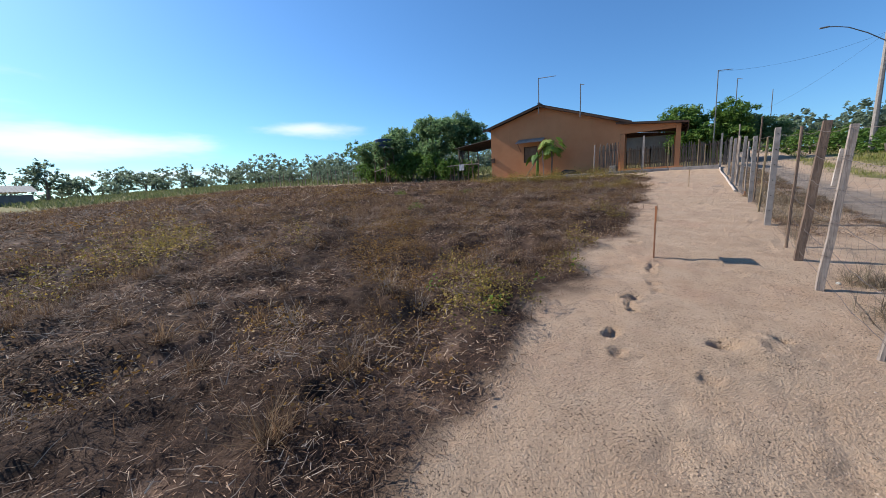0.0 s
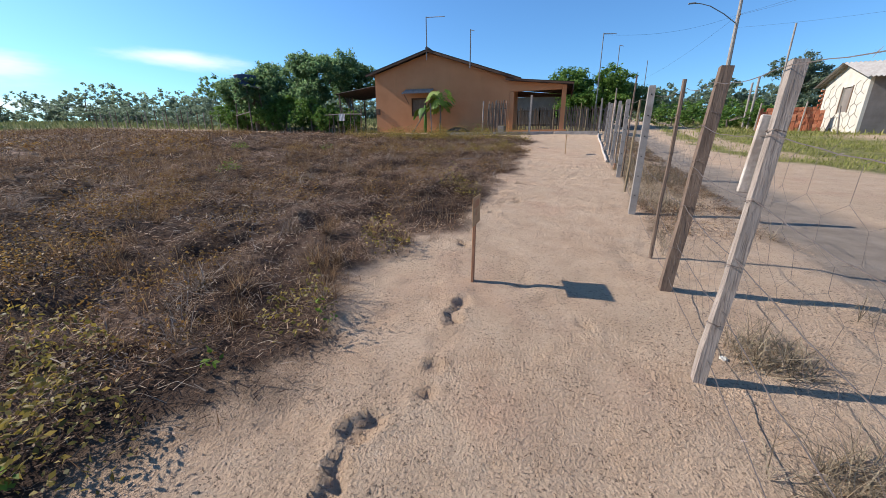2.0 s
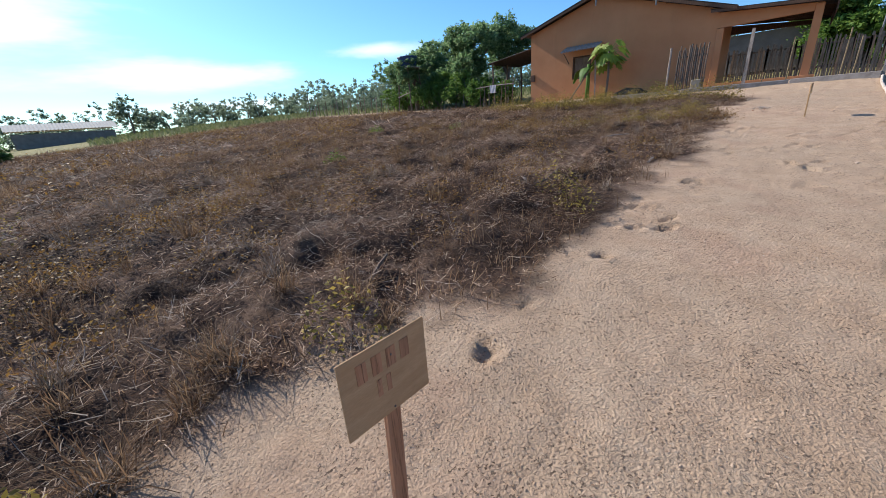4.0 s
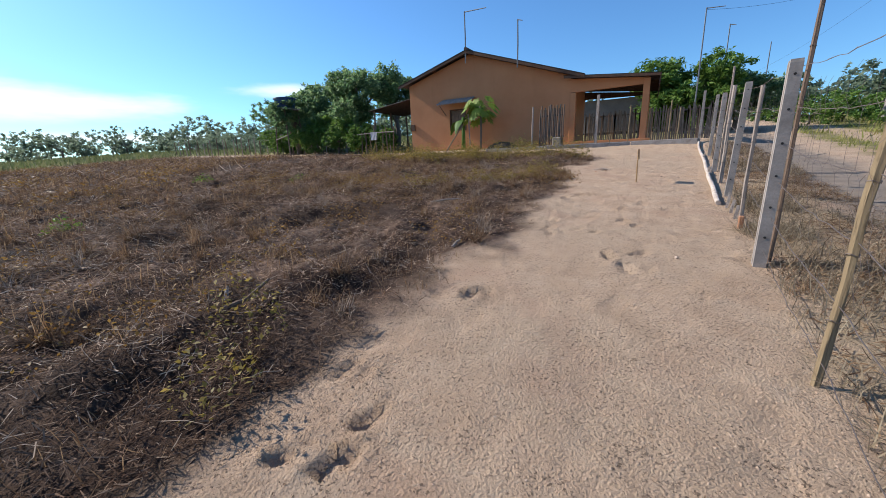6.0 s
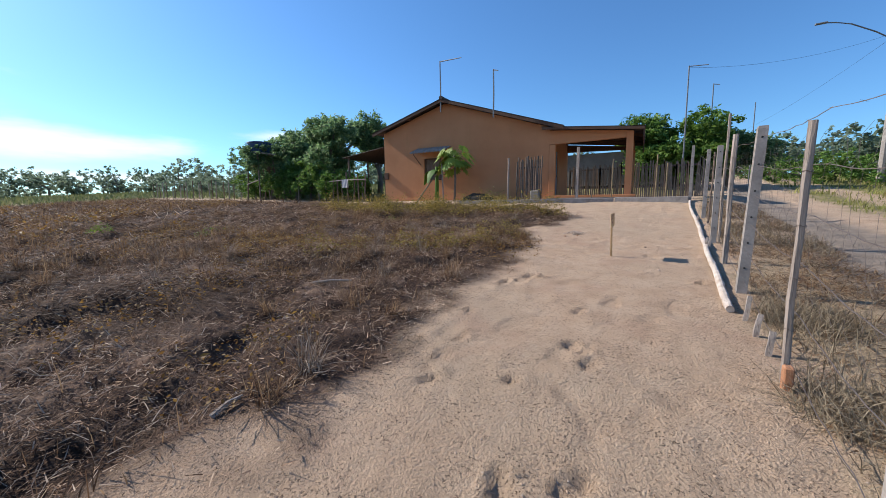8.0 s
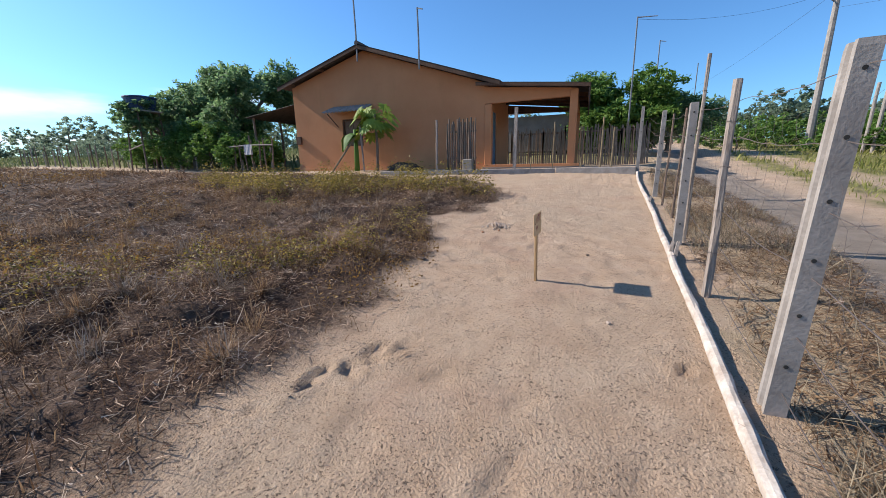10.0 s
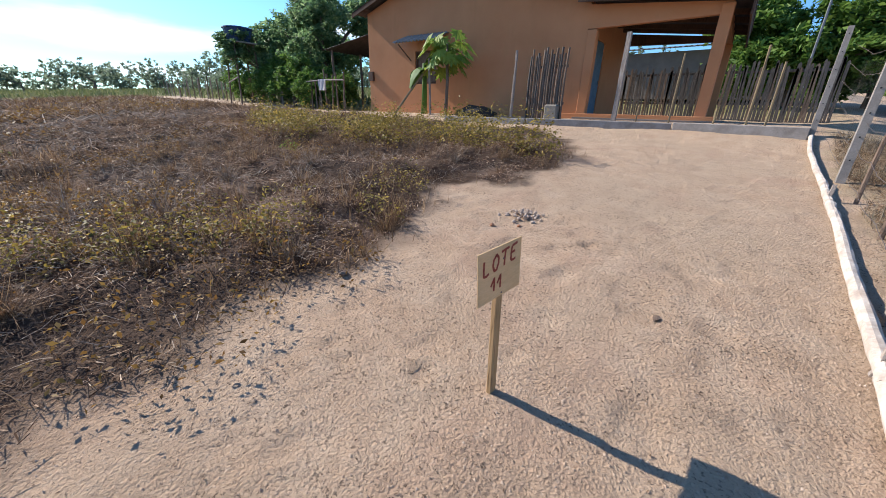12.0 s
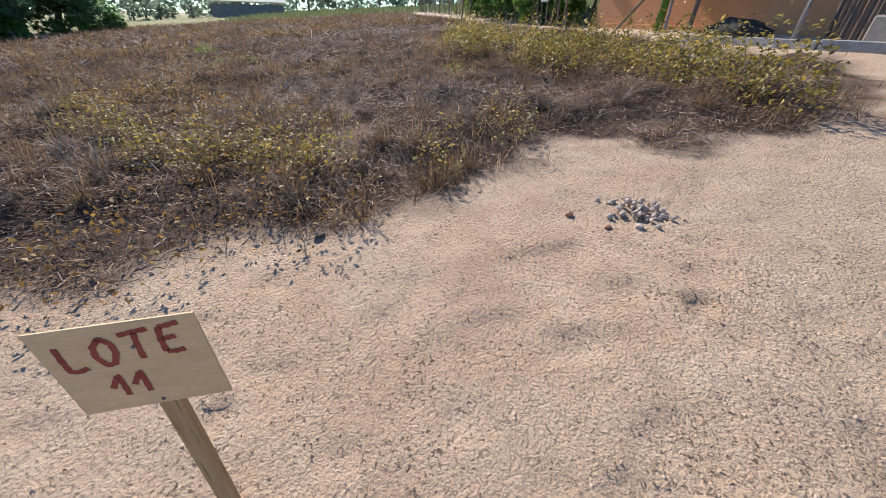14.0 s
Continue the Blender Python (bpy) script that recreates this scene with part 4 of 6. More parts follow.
def lot_sign(x, y, h, face, stake, board_mat, lean, label, lettered):
    """A hand-lettered plywood board nailed to a stake. face: the board's turn in degrees (0 looks at -y)."""
    z = tz1(x, y)
    s = thing("lot_sign", x, y, z, label, "sign", "lot signs", rz=radians(face))
    bw, bh = (0.238, 0.19) if lettered else (0.272, 0.222)
    tilt = Matrix.Rotation(lean[1], 4, "X") @ Matrix.Rotation(lean[0], 4, "Y")
    bm = box(0.036 if lettered else 0.046, 0.02, h + 0.1, (0.012, 0.0135, -0.12), 0.002)
    bmesh.ops.transform(bm, matrix=tilt, verts=bm.verts)
    part("stake", bm, stake, s)
    bm = box(bw, 0.005, bh, (0.0, 0, h - bh), 0.001)
    skew = Matrix.Rotation(radians(-2.5), 4, "Y")
    at = Matrix.Translation((0, 0, h - bh / 2))
    bmesh.ops.transform(bm, matrix=tilt @ at @ skew @ at.inverted(), verts=bm.verts)
    board = part("board", bm, board_mat, s, "thin plywood board")
    if lettered:
        for k, (char, cx, cz, w, hh) in enumerate((("L", -0.095, 0.088, 0.036, 0.056), ("O", -0.048, 0.084, 0.040, 0.058), ("T", 0.002, 0.078, 0.042, 0.060), ("E", 0.052, 0.073, 0.040, 0.058), ("1", -0.052, 0.156, 0.030, 0.050), ("1", -0.018, 0.154, 0.030, 0.050))):
            bm = letter(char, w, hh, 0.0095)
            bmesh.ops.transform(bm, matrix=tilt @ at @ skew @ at.inverted() @ Matrix.Translation((cx, -0.0032 - 0.0003 * (k % 2), h - cz)), verts=bm.verts)
            part("lettering", bm, M_INK, board, "dark red hand-painted letter")
    else:
        for k, (cx, cz, w, hh) in enumerate(((-0.075, 0.055, 0.03, 0.055), (-0.03, 0.055, 0.03, 0.055), (0.015, 0.055, 0.03, 0.055), (0.06, 0.055, 0.03, 0.055), (-0.03, 0.125, 0.014, 0.05), (0.0, 0.125, 0.014, 0.05))):
            bm = box(w, 0.001, hh, (cx, -0.0034, h - cz - hh / 2), 0)
            bmesh.ops.transform(bm, matrix=tilt @ at @ skew @ at.inverted(), verts=bm.verts)
            part("lettering_mark", bm, M_REDWOOD, board, "faded brown unreadable lettering")
    for dz in (-0.05, -bh + 0.012):
        bm = bmesh.new()
        bmesh.ops.create_uvsphere(bm, u_segments=8, v_segments=4, radius=0.0035)
        bmesh.ops.transform(bm, matrix=tilt @ Matrix.Translation((0.012, -0.003, h + dz)), verts=bm.verts)
        part("nail", bm, M_WIRE, board)
    return s


fence()
netting()
lot_sign(-0.455, 15.203, 1.658 - tz1(-0.455, 15.203), 86, M_NEWWOOD, M_PLY, (0.0, -0.025), "plywood lot sign hand-lettered LOTE 11 on a pine stake", True)
lot_sign(-0.565, 5.07, 0.70, 94, M_REDWOOD, M_SHADEPLY, (0.05, 0.0), "plywood lot sign in a shaded tone on a reddish stake in sand", False)


# whitewashed log along the fence's foot, held by pegs
def log_edge():
    g = "whitewashed edging logs"
    for k, (ya, yb, r) in enumerate(((13.35, 16.25, 0.033), (16.2, 19.3, 0.036), (19.25, 23.6, 0.036))):
        rng = random.Random(60 + k)
        n = 22
        pts = []
        for i in range(n + 1):
            y = ya + (yb - ya) * i / n
            x = float(np.interp(y, (13.3, 16.0, 19.2, 23.6), (0.715, 0.695, 0.70, 0.64))) + 0.005 * math.sin(y * 3.1 + k)
            pts.append(Vector((x, y, float(base_z(x, y)) + r * 0.8)))
        o = pts[0].copy()
        ob = part("edging_log", tube([p - o for p in pts], [r * rng.uniform(0.92, 1.1) for _ in pts], 10, None, 0.10, rng), M_WHITEWASH, None)
        ob.location = o
        tagged(ob, "flaking whitewashed log laid along the fence's foot", "log", g)
    for k, (x, y, h, m) in enumerate(((0.80, 12.5, 0.15, M_OLDWOOD), (0.79, 12.84, 0.16, M_OLDWOOD), (0.77, 13.17, 0.19, M_OLDWOOD), (0.70, 16.2, 0.2, M_OLDWOOD), (0.66, 16.28, 0.17, M_OLDWOOD), (0.66, 19.4, 0.17, M_OLDWOOD))):
        post_thing("wooden_peg", x, y, h, 0.032, m, "short leaning wooden peg beside the edging log", "peg", (0.05, 0.09), "edging pegs", 0.1, 4, 70 + k)
    b = thing("brick_piece", 0.84, 12.15, tz1(0.84, 12.15), "broken red brick wedged against a fence stick", "brick")
    part("body", box(0.045, 0.06, 0.15, (0, -0.02, -0.02), 0.008), M_REDWOOD, b)


log_edge()


# ---------------------------------------------------------------- the yard's front
def yard():
    for k, (xa, xb, ya, yb) in enumerate(((-7.6, -4.9, 23.2, 23.3), (-4.86, -1.6, 23.3, 23.75), (-1.56, 0.6, 23.75, 23.65))):
        L = math.hypot(xb - xa, yb - ya)
        c = part("kerb", box(L, 0.13, 0.30, (0, 0, -0.18), 0.012), M_CONCRETE)
        xm, ym = (xa + xb) / 2, (ya + yb) / 2
        c.location, c.rotation_euler = (xm, ym, float(base_z(xm, ym)) + 0.02), (0, 0, math.atan2(yb - ya, xb - xa))
        tagged(c, "low grey concrete kerb across the yard's front", "kerb", "yard kerbs")
    post_thing("wooden_post", -5.55, 23.6, 1.75, 0.085, M_OLDWOOD, "thin wooden stake with a pale sawn top", "stake", (0.03, 0.0), "yard stakes", 0.1, 6, 81)
    post_thing("wooden_post", -3.0, 24.3, 1.95, 0.10, M_OLDWOOD, "pale squared gate post in front of the porch", "gate post", (0.02, 0.0), "yard stakes", 0.06, 4, 82)
    for k, (x, y, h) in enumerate(((-1.72, 24.0, 1.45), (-0.35, 23.95, 1.5), (-0.05, 23.95, 1.2), (-2.4, 24.0, 0.4), (-0.9, 24.0, 0.4))):
        post_thing("fence_stick", x, y, h, 0.04, M_BAMBOO, "thin yellowish yard fence stick behind the kerb", "stake", (0.02, 0.0), "yard stakes", 0.1, 6, 90 + k)
    # a panel of upright palings beside the porch
    p = thing("paling_panel", -4.85, 24.1, 1.82, "panel of rough upright wooden palings beside the porch", "fence panel")
    rng = random.Random(8)
    for k in range(15):
        h = 1.72 + rng.uniform(-0.12, 0.12)
        x = -0.50 + 0.073 * k
        part("paling", tube([(x, rng.uniform(-.01, .01), -0.1), (x + rng.uniform(-.02, .02), 0, h * 0.6), (x + rng.uniform(-.03, .03), 0, h)], [0.034, 0.036, 0.03], 5, None, 0.15, rng), M_DARKWOOD if k % 3 else M_PICKET, p)
    for z in (0.45, 1.35):
        part("rail", box(1.1, 0.03, 0.07, (0, 0.06, z)), M_DARKWOOD, p)
    b = thing("concrete_block", -4.55, 24.05, tz1(-4.55, 24.05), "grey rough concrete block beside the palings", "block")
    part("body", box(0.36, 0.25, 0.42, (0, 0, -0.05), 0.03), M_CRACK, b)
    # picket fence behind the porch, the trees' shade put into its dark colour
    f = thing("picket_fence", -1.95, 31.2, float(base_z(-1.95, 31.2)), "uneven wooden picket fence coloured dark for shade, behind the porch", "fence")
    rng = random.Random(9)
    n = 66
    for k in range(n):
        x = -3.1 + 0.098 * k
        h = 1.75 + rng.uniform(-0.16, 0.16)
        bm = bmesh.new()
        w = rng.uniform(0.030, 0.048)
        lx = rng.uniform(-0.09, 0.07)
        prism([(x - w, -0.1), (x + w, -0.1), (x + w + lx, h - 0.06), (x + lx, h), (x - w + lx, h - 0.05)], -0.012, 0.012, bm)
        part("picket", bm, M_DARKWOOD if rng.random() < 0.2 else M_PICKET, f)
    for z in (0.5, 1.5):
        part("rail", box(6.1, 0.05, 0.08, (0.1, 0.04, z)), M_DARKWOOD, f)
    # a long pale roof beyond the pickets
    s = thing("shed", -4.0, 41, float(base_z(-4, 41)) + 0.35, "low shed with a pale fibre roof behind the fence", "shed")
    part("wall", box(9.0, 4.0, 2.4, (0, 0, -0.3), 0.02), M_CEMENT, s)
    part("roof", corrugated((-5, 2.3, 2.9), (5, 2.3, 2.9), (5, -2.5, 2.25), (-5, -2.5, 2.25), 40, 0.03), M_PALEROOF, s)
    h = thing("soil_heap", -7.3, 24.25, tz1(-7.3, 24.25), "low heap of dark soil by the house wall", "heap")
    bm = bmesh.new()
    bmesh.ops.create_icosphere(bm, subdivisions=3, radius=1.0)
    for v in bm.verts:
        q = 1 + 0.25 * noise.noise(v.co * 2.3)
        v.co = Vector((v.co.x * 0.75 * q, v.co.y * 0.4 * q, max(-0.05, v.co.z * 0.3 * q)))
    part("body", bm, M_SOILHEAP, h, smooth=True)


yard()


# ---------------------------------------------------------------- plants: small blades and leaves as arrays
def straws(x, y, z, length, width, pitch, yaw):
    """Straight tapered straws of one quad each."""
    n = len(x)
    d = np.stack([np.cos(yaw) * np.cos(pitch), np.sin(yaw) * np.cos(pitch), np.sin(pitch)], 1) * length[:, None]
    side = np.stack([-np.sin(yaw), np.cos(yaw), np.sin(yaw * 7.3) * 0.6], 1) * (width / 2)[:, None]
    p = np.stack([x, y, z], 1)
    co = np.stack([p - side, p + side, p + d + side * 0.5, p + d - side * 0.5], 1).reshape(-1, 3)
    return co, np.arange(n * 4).reshape(-1, 4)


def ribbons(x, y, z, length, width, pitch, yaw, bend, rng):
    """Thin bent blades of two quads each; pitch is the rise at the root, bend the drop of it along the blade."""
    n = len(x)
    d = np.stack([np.cos(yaw), np.sin(yaw)], 1)
    side = np.stack([-d[:, 1], d[:, 0], np.zeros(n)], 1) * (width / 2)[:, None]
    p = np.stack([x, y, z], 1)
    rings = [p]
    a = pitch.copy()
    for k in range(2):
        s = length / 2
        p = p + np.stack([d[:, 0] * np.cos(a) * s, d[:, 1] * np.cos(a) * s, np.sin(a) * s], 1)
        rings.append(p)
        a = a - bend
    tw = rng.uniform(-0.6, 0.6, n)
    side = side + np.stack([np.zeros(n), np.zeros(n), np.abs(width) * 0.4 * tw], 1)
    co = np.stack([rings[0] - side, rings[0] + side, rings[1] + side * 0.8, rings[1] - side * 0.8, rings[2] + side * 0.3, rings[2] - side * 0.3], 1).reshape(-1, 3)
    b = (np.arange(n) * 6)[:, None]
    return co, np.concatenate([b + np.array((0, 1, 2, 3)), b + np.array((3, 2, 4, 5))], 1).reshape(-1, 4)


def leaves(c, size, rng, up=0.35, slim=0.45):
    """Leaf blades, folded a little along the middle, one per centre."""
    n = len(c)
    d = rng.normal(size=(n, 3))
    d[:, 2] = d[:, 2] * 0.6 + up * 0.2
    d /= np.linalg.norm(d, axis=1)[:, None]
    q = rng.normal(size=(n, 3)) + np.array((0, 0, up * 3))
    s = np.cross(d, q)
    s /= np.linalg.norm(s, axis=1)[:, None] + 1e-9
    nrm = np.cross(s, d)
    L = (size * rng.uniform(0.6, 1.3, n))[:, None]
    a, b = c - d * L * 0.5, c + d * L * 0.5 - nrm * L * 0.12
    m = c + nrm * L * 0.05
    co = np.stack([a, m + s * L * slim * 0.5, b, m - s * L * slim * 0.5], 1).reshape(-1, 3)
    return co, np.arange(n * 4).reshape(-1, 4)


def scatter(n, box_, dens, rng):
    """Points in the box, kept with the chance that dens(x, y) gives."""
    x = rng.uniform(box_[0], box_[1], n)
    y = rng.uniform(box_[2], box_[3], n)
    keep = rng.uniform(0, 1, n) < dens(x, y)
    return x[keep], y[keep]


def stuff(name, pieces, material, label, category):
    co = np.concatenate([p[0] for p in pieces])
    off = np.cumsum([0] + [len(p[0]) for p in pieces[:-1]])
    fa = np.concatenate([p[1] + o for p, o in zip(pieces, off)])
    return tagged(new(name, grid_mesh(name, co, fa, material)), label, category, kind="stuff")


R = np.random.RandomState(11)
in_field = lambda x, y: masks(x, y)[0]


def field_plants():
    # flattened dead straw
    pieces = []
    for n, bx, lo, hi, w in ((260000, (-3.9, -0.9, -1.8, 20.5), 0.016, 0.075, 0.0040), (130000, (-7.5, -3.9, -1.8, 20.5), 0.03, 0.12, 0.0075), (80000, (-15, -7.5, -2.5, 22.5), 0.07, 0.22, 0.014), (28000, (-42, -15, -3, 22.5), 0.2, 0.6, 0.025)):
        thick = lambda x, y: in_field(x, y) ** 1.6 * (0.4 + 0.6 * step(0.32, 0.62, vnoise(x, y, 0.7, 51)))
        x, y = scatter(n, bx, thick, R)
        m = len(x)
        pieces.append(straws(x, y, tz(x, y) + R.uniform(0.0, 0.05, m), R.uniform(lo, hi, m), w * R.uniform(0.5, 1.6, m), R.uniform(-0.2, 0.55, m), R.uniform(0, 6.283, m)))
    stuff("dead_straw", pieces, M_STRAW, "grey dead grass and twigs lying flat over the field", "dry grass")
    # longer bleached twigs
    x, y = scatter(26000, (-9, -1.2, -1.8, 21), lambda x, y: in_field(x, y) * (0.2 + 0.8 * step(0.45, 0.7, vnoise(x, y, 1.1, 57))), R)
    m = len(x)
    stuff("bleached_twigs", [ribbons(x, y, tz(x, y) + R.uniform(0.02, 0.09, m), R.uniform(0.06, 0.22, m), R.uniform(0.003, 0.0055, m), R.uniform(-0.1, 0.6, m), R.uniform(0, 6.283, m), R.uniform(-0.5, 0.9, m), R)], M_TWIG, "bleached dead twigs strewn over the dry field", "twigs")
    # upright brown stems
    pieces = []
    for n, bx, lo, hi, w in ((70000, (-7, -1.1, -1.8, 21.5), 0.05, 0.19, 0.005), (50000, (-16, -7, -2.5, 22.5), 0.08, 0.24, 0.008), (45000, (-44, -16, -3, 22.8), 0.10, 0.32, 0.018)):
        patch = lambda x, y: in_field(x, y) * (0.06 + 0.94 * step(0.48, 0.72, vnoise(x, y, 1.4, 52))) * (0.45 + 0.55 * step(-2, -9, x))
        x, y = scatter(n, bx, patch, R)
        m = len(x)
        pieces.append(ribbons(x, y, tz(x, y), R.uniform(lo, hi, m), w * R.uniform(0.6, 1.5, m), R.uniform(0.6, 1.5, m), R.uniform(0, 6.283, m), R.uniform(-0.1, 0.5, m), R))
    stuff("dry_stems", pieces, M_STEM, "brown dry weed stems standing over the field", "dry weeds")


def dead_clumps():
    """Low dead bushes: stems that rise and spread from one foot, forked at the tip."""
    x, y = scatter(700, (-8.5, -1.5, -1.6, 20), lambda x, y: in_field(x, y) * (0.25 + 0.75 * step(0.4, 0.65, vnoise(x, y, 1.5, 58))), R)
    x = np.concatenate([x, (-3.7, -2.8, -1.9, -5.5, -3.3, -2.6)])
    y = np.concatenate([y, (0.9, 2.35, 0.5, 6.1, 2.6, 4.2)])
    dark, pale = [], []
    for cx, cy in zip(x, y):
        k = R.randint(40, 110)
        big = R.uniform(0.12, 0.34)
        a = R.uniform(0, 6.283, k)
        px, py = cx + R.normal(0, 0.035, k), cy + R.normal(0, 0.035, k)
        L = big * R.uniform(0.4, 1.15, k)
        pitch, bend = R.uniform(0.15, 1.35, k), R.uniform(-0.2, 0.7, k)
        z = tz(px, py)
        w = R.uniform(0.003, 0.0065, k)
        (pale if R.uniform() < 0.3 else dark).append(ribbons(px, py, z, L, w, pitch, a, bend, R))
        # side shoots
        q = R.uniform(0.4, 0.8, k)
        sx, sy, sz = px + np.cos(a) * np.cos(pitch) * L * q, py + np.sin(a) * np.cos(pitch) * L * q, z + np.sin(pitch) * L * q * 0.8
        dark.append(ribbons(sx, sy, sz, L * 0.4, w * 0.7, pitch + R.uniform(-0.7, 0.5, k), a + R.normal(0, 0.8, k), R.uniform(-0.3, 0.5, k), R))
    stuff("dead_bushes", dark, M_STEM, "low dead brown bushes spreading from the field's soil", "dry weeds")
    stuff("bleached_bushes", pale, M_TWIG, "low dead bushes with bleached grey stems", "dry weeds")


def weed_patch(centres, material, name, label, per, height, size, stem=M_STEM):
    """Low leafy weeds: a loose mound of small leaves round each centre."""
    cs = []
    for x, y, r in centres:
        k = int(per * r * r)
        a, q = R.uniform(0, 6.283, k), r * np.sqrt(R.uniform(0, 1, k))
        px, py = x + q * np.cos(a) * 1.15, y + q * np.sin(a)
        top = height * (1 - 0.55 * (q / r) ** 2) * (0.5 + vnoise(px, py, 0.13, 61))
        cs.append(np.stack([px, py, tz(px, py) + top * R.uniform(0.15, 1.0, k)], 1))
    c = np.concatenate(cs)
    stuff(name, [leaves(c, np.full(len(c), size), R, 0.5, 0.5)], material, label, "weeds")


def patches(n, bx, dens, r0, r1):
    x, y = scatter(n, bx, dens, R)
    return [(a, b, R.uniform(r0, r1)) for a, b in zip(x, y)]


def near_edge(x, y):
    return in_field(x, y) * step(0.9, 0.25, np.abs(x - edge_x(y)))


def field_weeds():
    # the yellow-green bank before the house, and clumps along the field's edge
    cs = [(x, y, r) for x, y, r in zip(R.uniform(-13.0, -2.3, 170), R.uniform(17.6, 22.3, 170), R.uniform(0.18, 0.48, 170)) if x < -2.4 - abs(y - 19.6) * 0.5 and max(17.9, 19.5 + 0.3 * (x + 2.1)) < y < 21.2 + 0.12 * (x + 2) and y > 20.4 - 0.5 * (x + 14)]
    cs += [(-2.5, 19.4, 0.35), (-2.8, 19.7, 0.4), (-3.1, 19.3, 0.35)]
    weed_patch(cs, M_WEED, "weed_bank", "yellowish green leafy weeds banked before the yard", 1500, 0.6, 0.055)
    cs = [(-3.35 + 0.85 * k / 15 + 0.12 * math.sin(k * 2.9), 13.9 + 1.7 * k / 15 + 0.1 * math.sin(k * 1.7), 0.17 + 0.06 * math.sin(k * 4.1)) for k in range(16)]
    cs += [(-2.3, 16.2, 0.2), (-2.65, 16.35, 0.14), (-4.3, 13.2, 0.3), (-3.9, 13.6, 0.25)]
    cs += [(-2.75, 16.9, 0.25), (-1.75, 2.3, 0.3), (-1.65, 2.9, 0.3), (-2.0, 2.8, 0.35), (-2.4, 3.2, 0.3)]
    cs += patches(30, (-5, -1.2, -1.5, 14), near_edge, 0.12, 0.25)
    weed_patch(cs, M_WEED, "edge_weeds", "olive yellow leafy weeds along the path's edge", 3800, 0.36, 0.034)
    cs = [(-7.6, 1.9, 0.5), (-8.2, 2.3, 0.6), (-7.2, 1.2, 0.45), (-7.2, 0.5, 0.4), (-8.6, 1.6, 0.6), (-9.3, 2.6, 0.7), (-6.5, 0.2, 0.35), (-6.2, 3.6, 0.35)]
    weed_patch(cs, M_WEED, "tall_weeds", "tall olive yellow weeds standing in the field", 1700, 0.75, 0.04)
    cs = patches(165, (-12, -1.8, -1.8, 20), lambda x, y: in_field(x, y) * 0.7, 0.18, 0.5)
    cs += [(-1.95, 3.45, 0.35), (-2.4, 2.2, 0.4), (-2.2, 1.7, 0.4), (-1.6, 1.4, 0.3), (-2.0, 0.9, 0.35), (-2.9, 1.2, 0.4), (-3.6, 3.4, 0.6), (-4.3, 3.8, 0.7), (-4.9, 4.4, 0.6), (-3.1, 2.6, 0.5), (-5.6, 5.2, 0.7), (-4.2, 6.8, 0.6), (-2.8, 3.9, 0.4), (-5.4, 5.6, 0.7), (-5.8, 6.1, 0.5), (-4.1, 3.8, 0.6), (-5.0, 13.6, 0.8), (-5.8, 13.2, 0.7), (-3.4, 14.6, 0.5), (-4.2, 14.2, 0.5)]
    weed_patch(cs, M_ORANGEWEED, "dying_weeds", "rusty orange dying weeds in the field", 1500, 0.3, 0.032)
    cs = patches(60, (-40, -12, 2, 22), lambda x, y: in_field(x, y) * 0.8, 0.5, 1.3)
    weed_patch(cs, M_ORANGEWEED, "far_weeds", "rusty low weeds in the farther field", 160, 0.4, 0.09)
    cs = [(-1.64, 2.72, 0.10), (-1.67, 2.56, 0.09), (-2.5, 2.77, 0.09), (-1.29, 4.12, 0.07), (-1.56, 3.53, 0.06), (-7.5, 8.6, 0.25), (-8.47, 13.4, 0.2), (-9.0, 14.0, 0.25), (-6.6, 17.6, 0.2), (-11.6, 12.5, 0.28)]
    weed_patch(cs, M_GREEN, "green_seedlings", "bright green seedlings at the path's edge", 2600, 0.2, 0.05)
    # dry tufts along the fence and scattered hay
    pieces = []
    for n, bx, dens, lo, hi, w in (
        (15000, (0.9, 2.2, 8, 24), lambda x, y: 0.06 + 0.94 * step(0.4, 0.65, vnoise(x, y, 0.7, 71)), 0.06, 0.32, 0.004),
        (9000, (0.95, 2.2, 1.0, 8), lambda x, y: step(0.66, 0.78, vnoise(x, y, 0.45, 72)), 0.08, 0.25, 0.0035),
    ):
        x, y = scatter(n, bx, dens, R)
        m = len(x)
        pieces.append(ribbons(x, y, tz(x, y), R.uniform(lo, hi, m), w * R.uniform(0.6, 1.5, m), R.uniform(0.3, 1.4, m), R.uniform(0, 6.283, m), R.uniform(0.0, 0.9, m), R))
    for cx, cy, r, k in ((1.35, 3.75, 0.28, 900), (1.9, 2.6, 0.3, 700), (1.25, 4.7, 0.2, 400), (1.5, 1.9, 0.3, 600), (1.1, 12.0, 0.3, 900), (1.2, 13.4, 0.35, 1100)):
        a, q = R.uniform(0, 6.283, k), r * np.sqrt(R.uniform(0, 1, k))
        x, y = cx + q * np.cos(a), cy + q * np.sin(a)
        pieces.append(ribbons(x, y, tz(x, y), R.uniform(0.1, 0.3, k), 0.004 * R.uniform(0.6, 1.4, k), R.uniform(0.1, 1.2, k), R.uniform(0, 6.283, k), R.uniform(0.1, 0.9, k), R))
    stuff("dry_tufts", pieces, M_HAY, "pale dry grass tufts along the wire fence", "dry grass")
    x, y = scatter(30000, (0.95, 2.3, 7, 24), lambda x, y: 0.3 + 0.7 * step(0.35, 0.6, vnoise(x, y, 0.6, 74)), R)
    m = len(x)
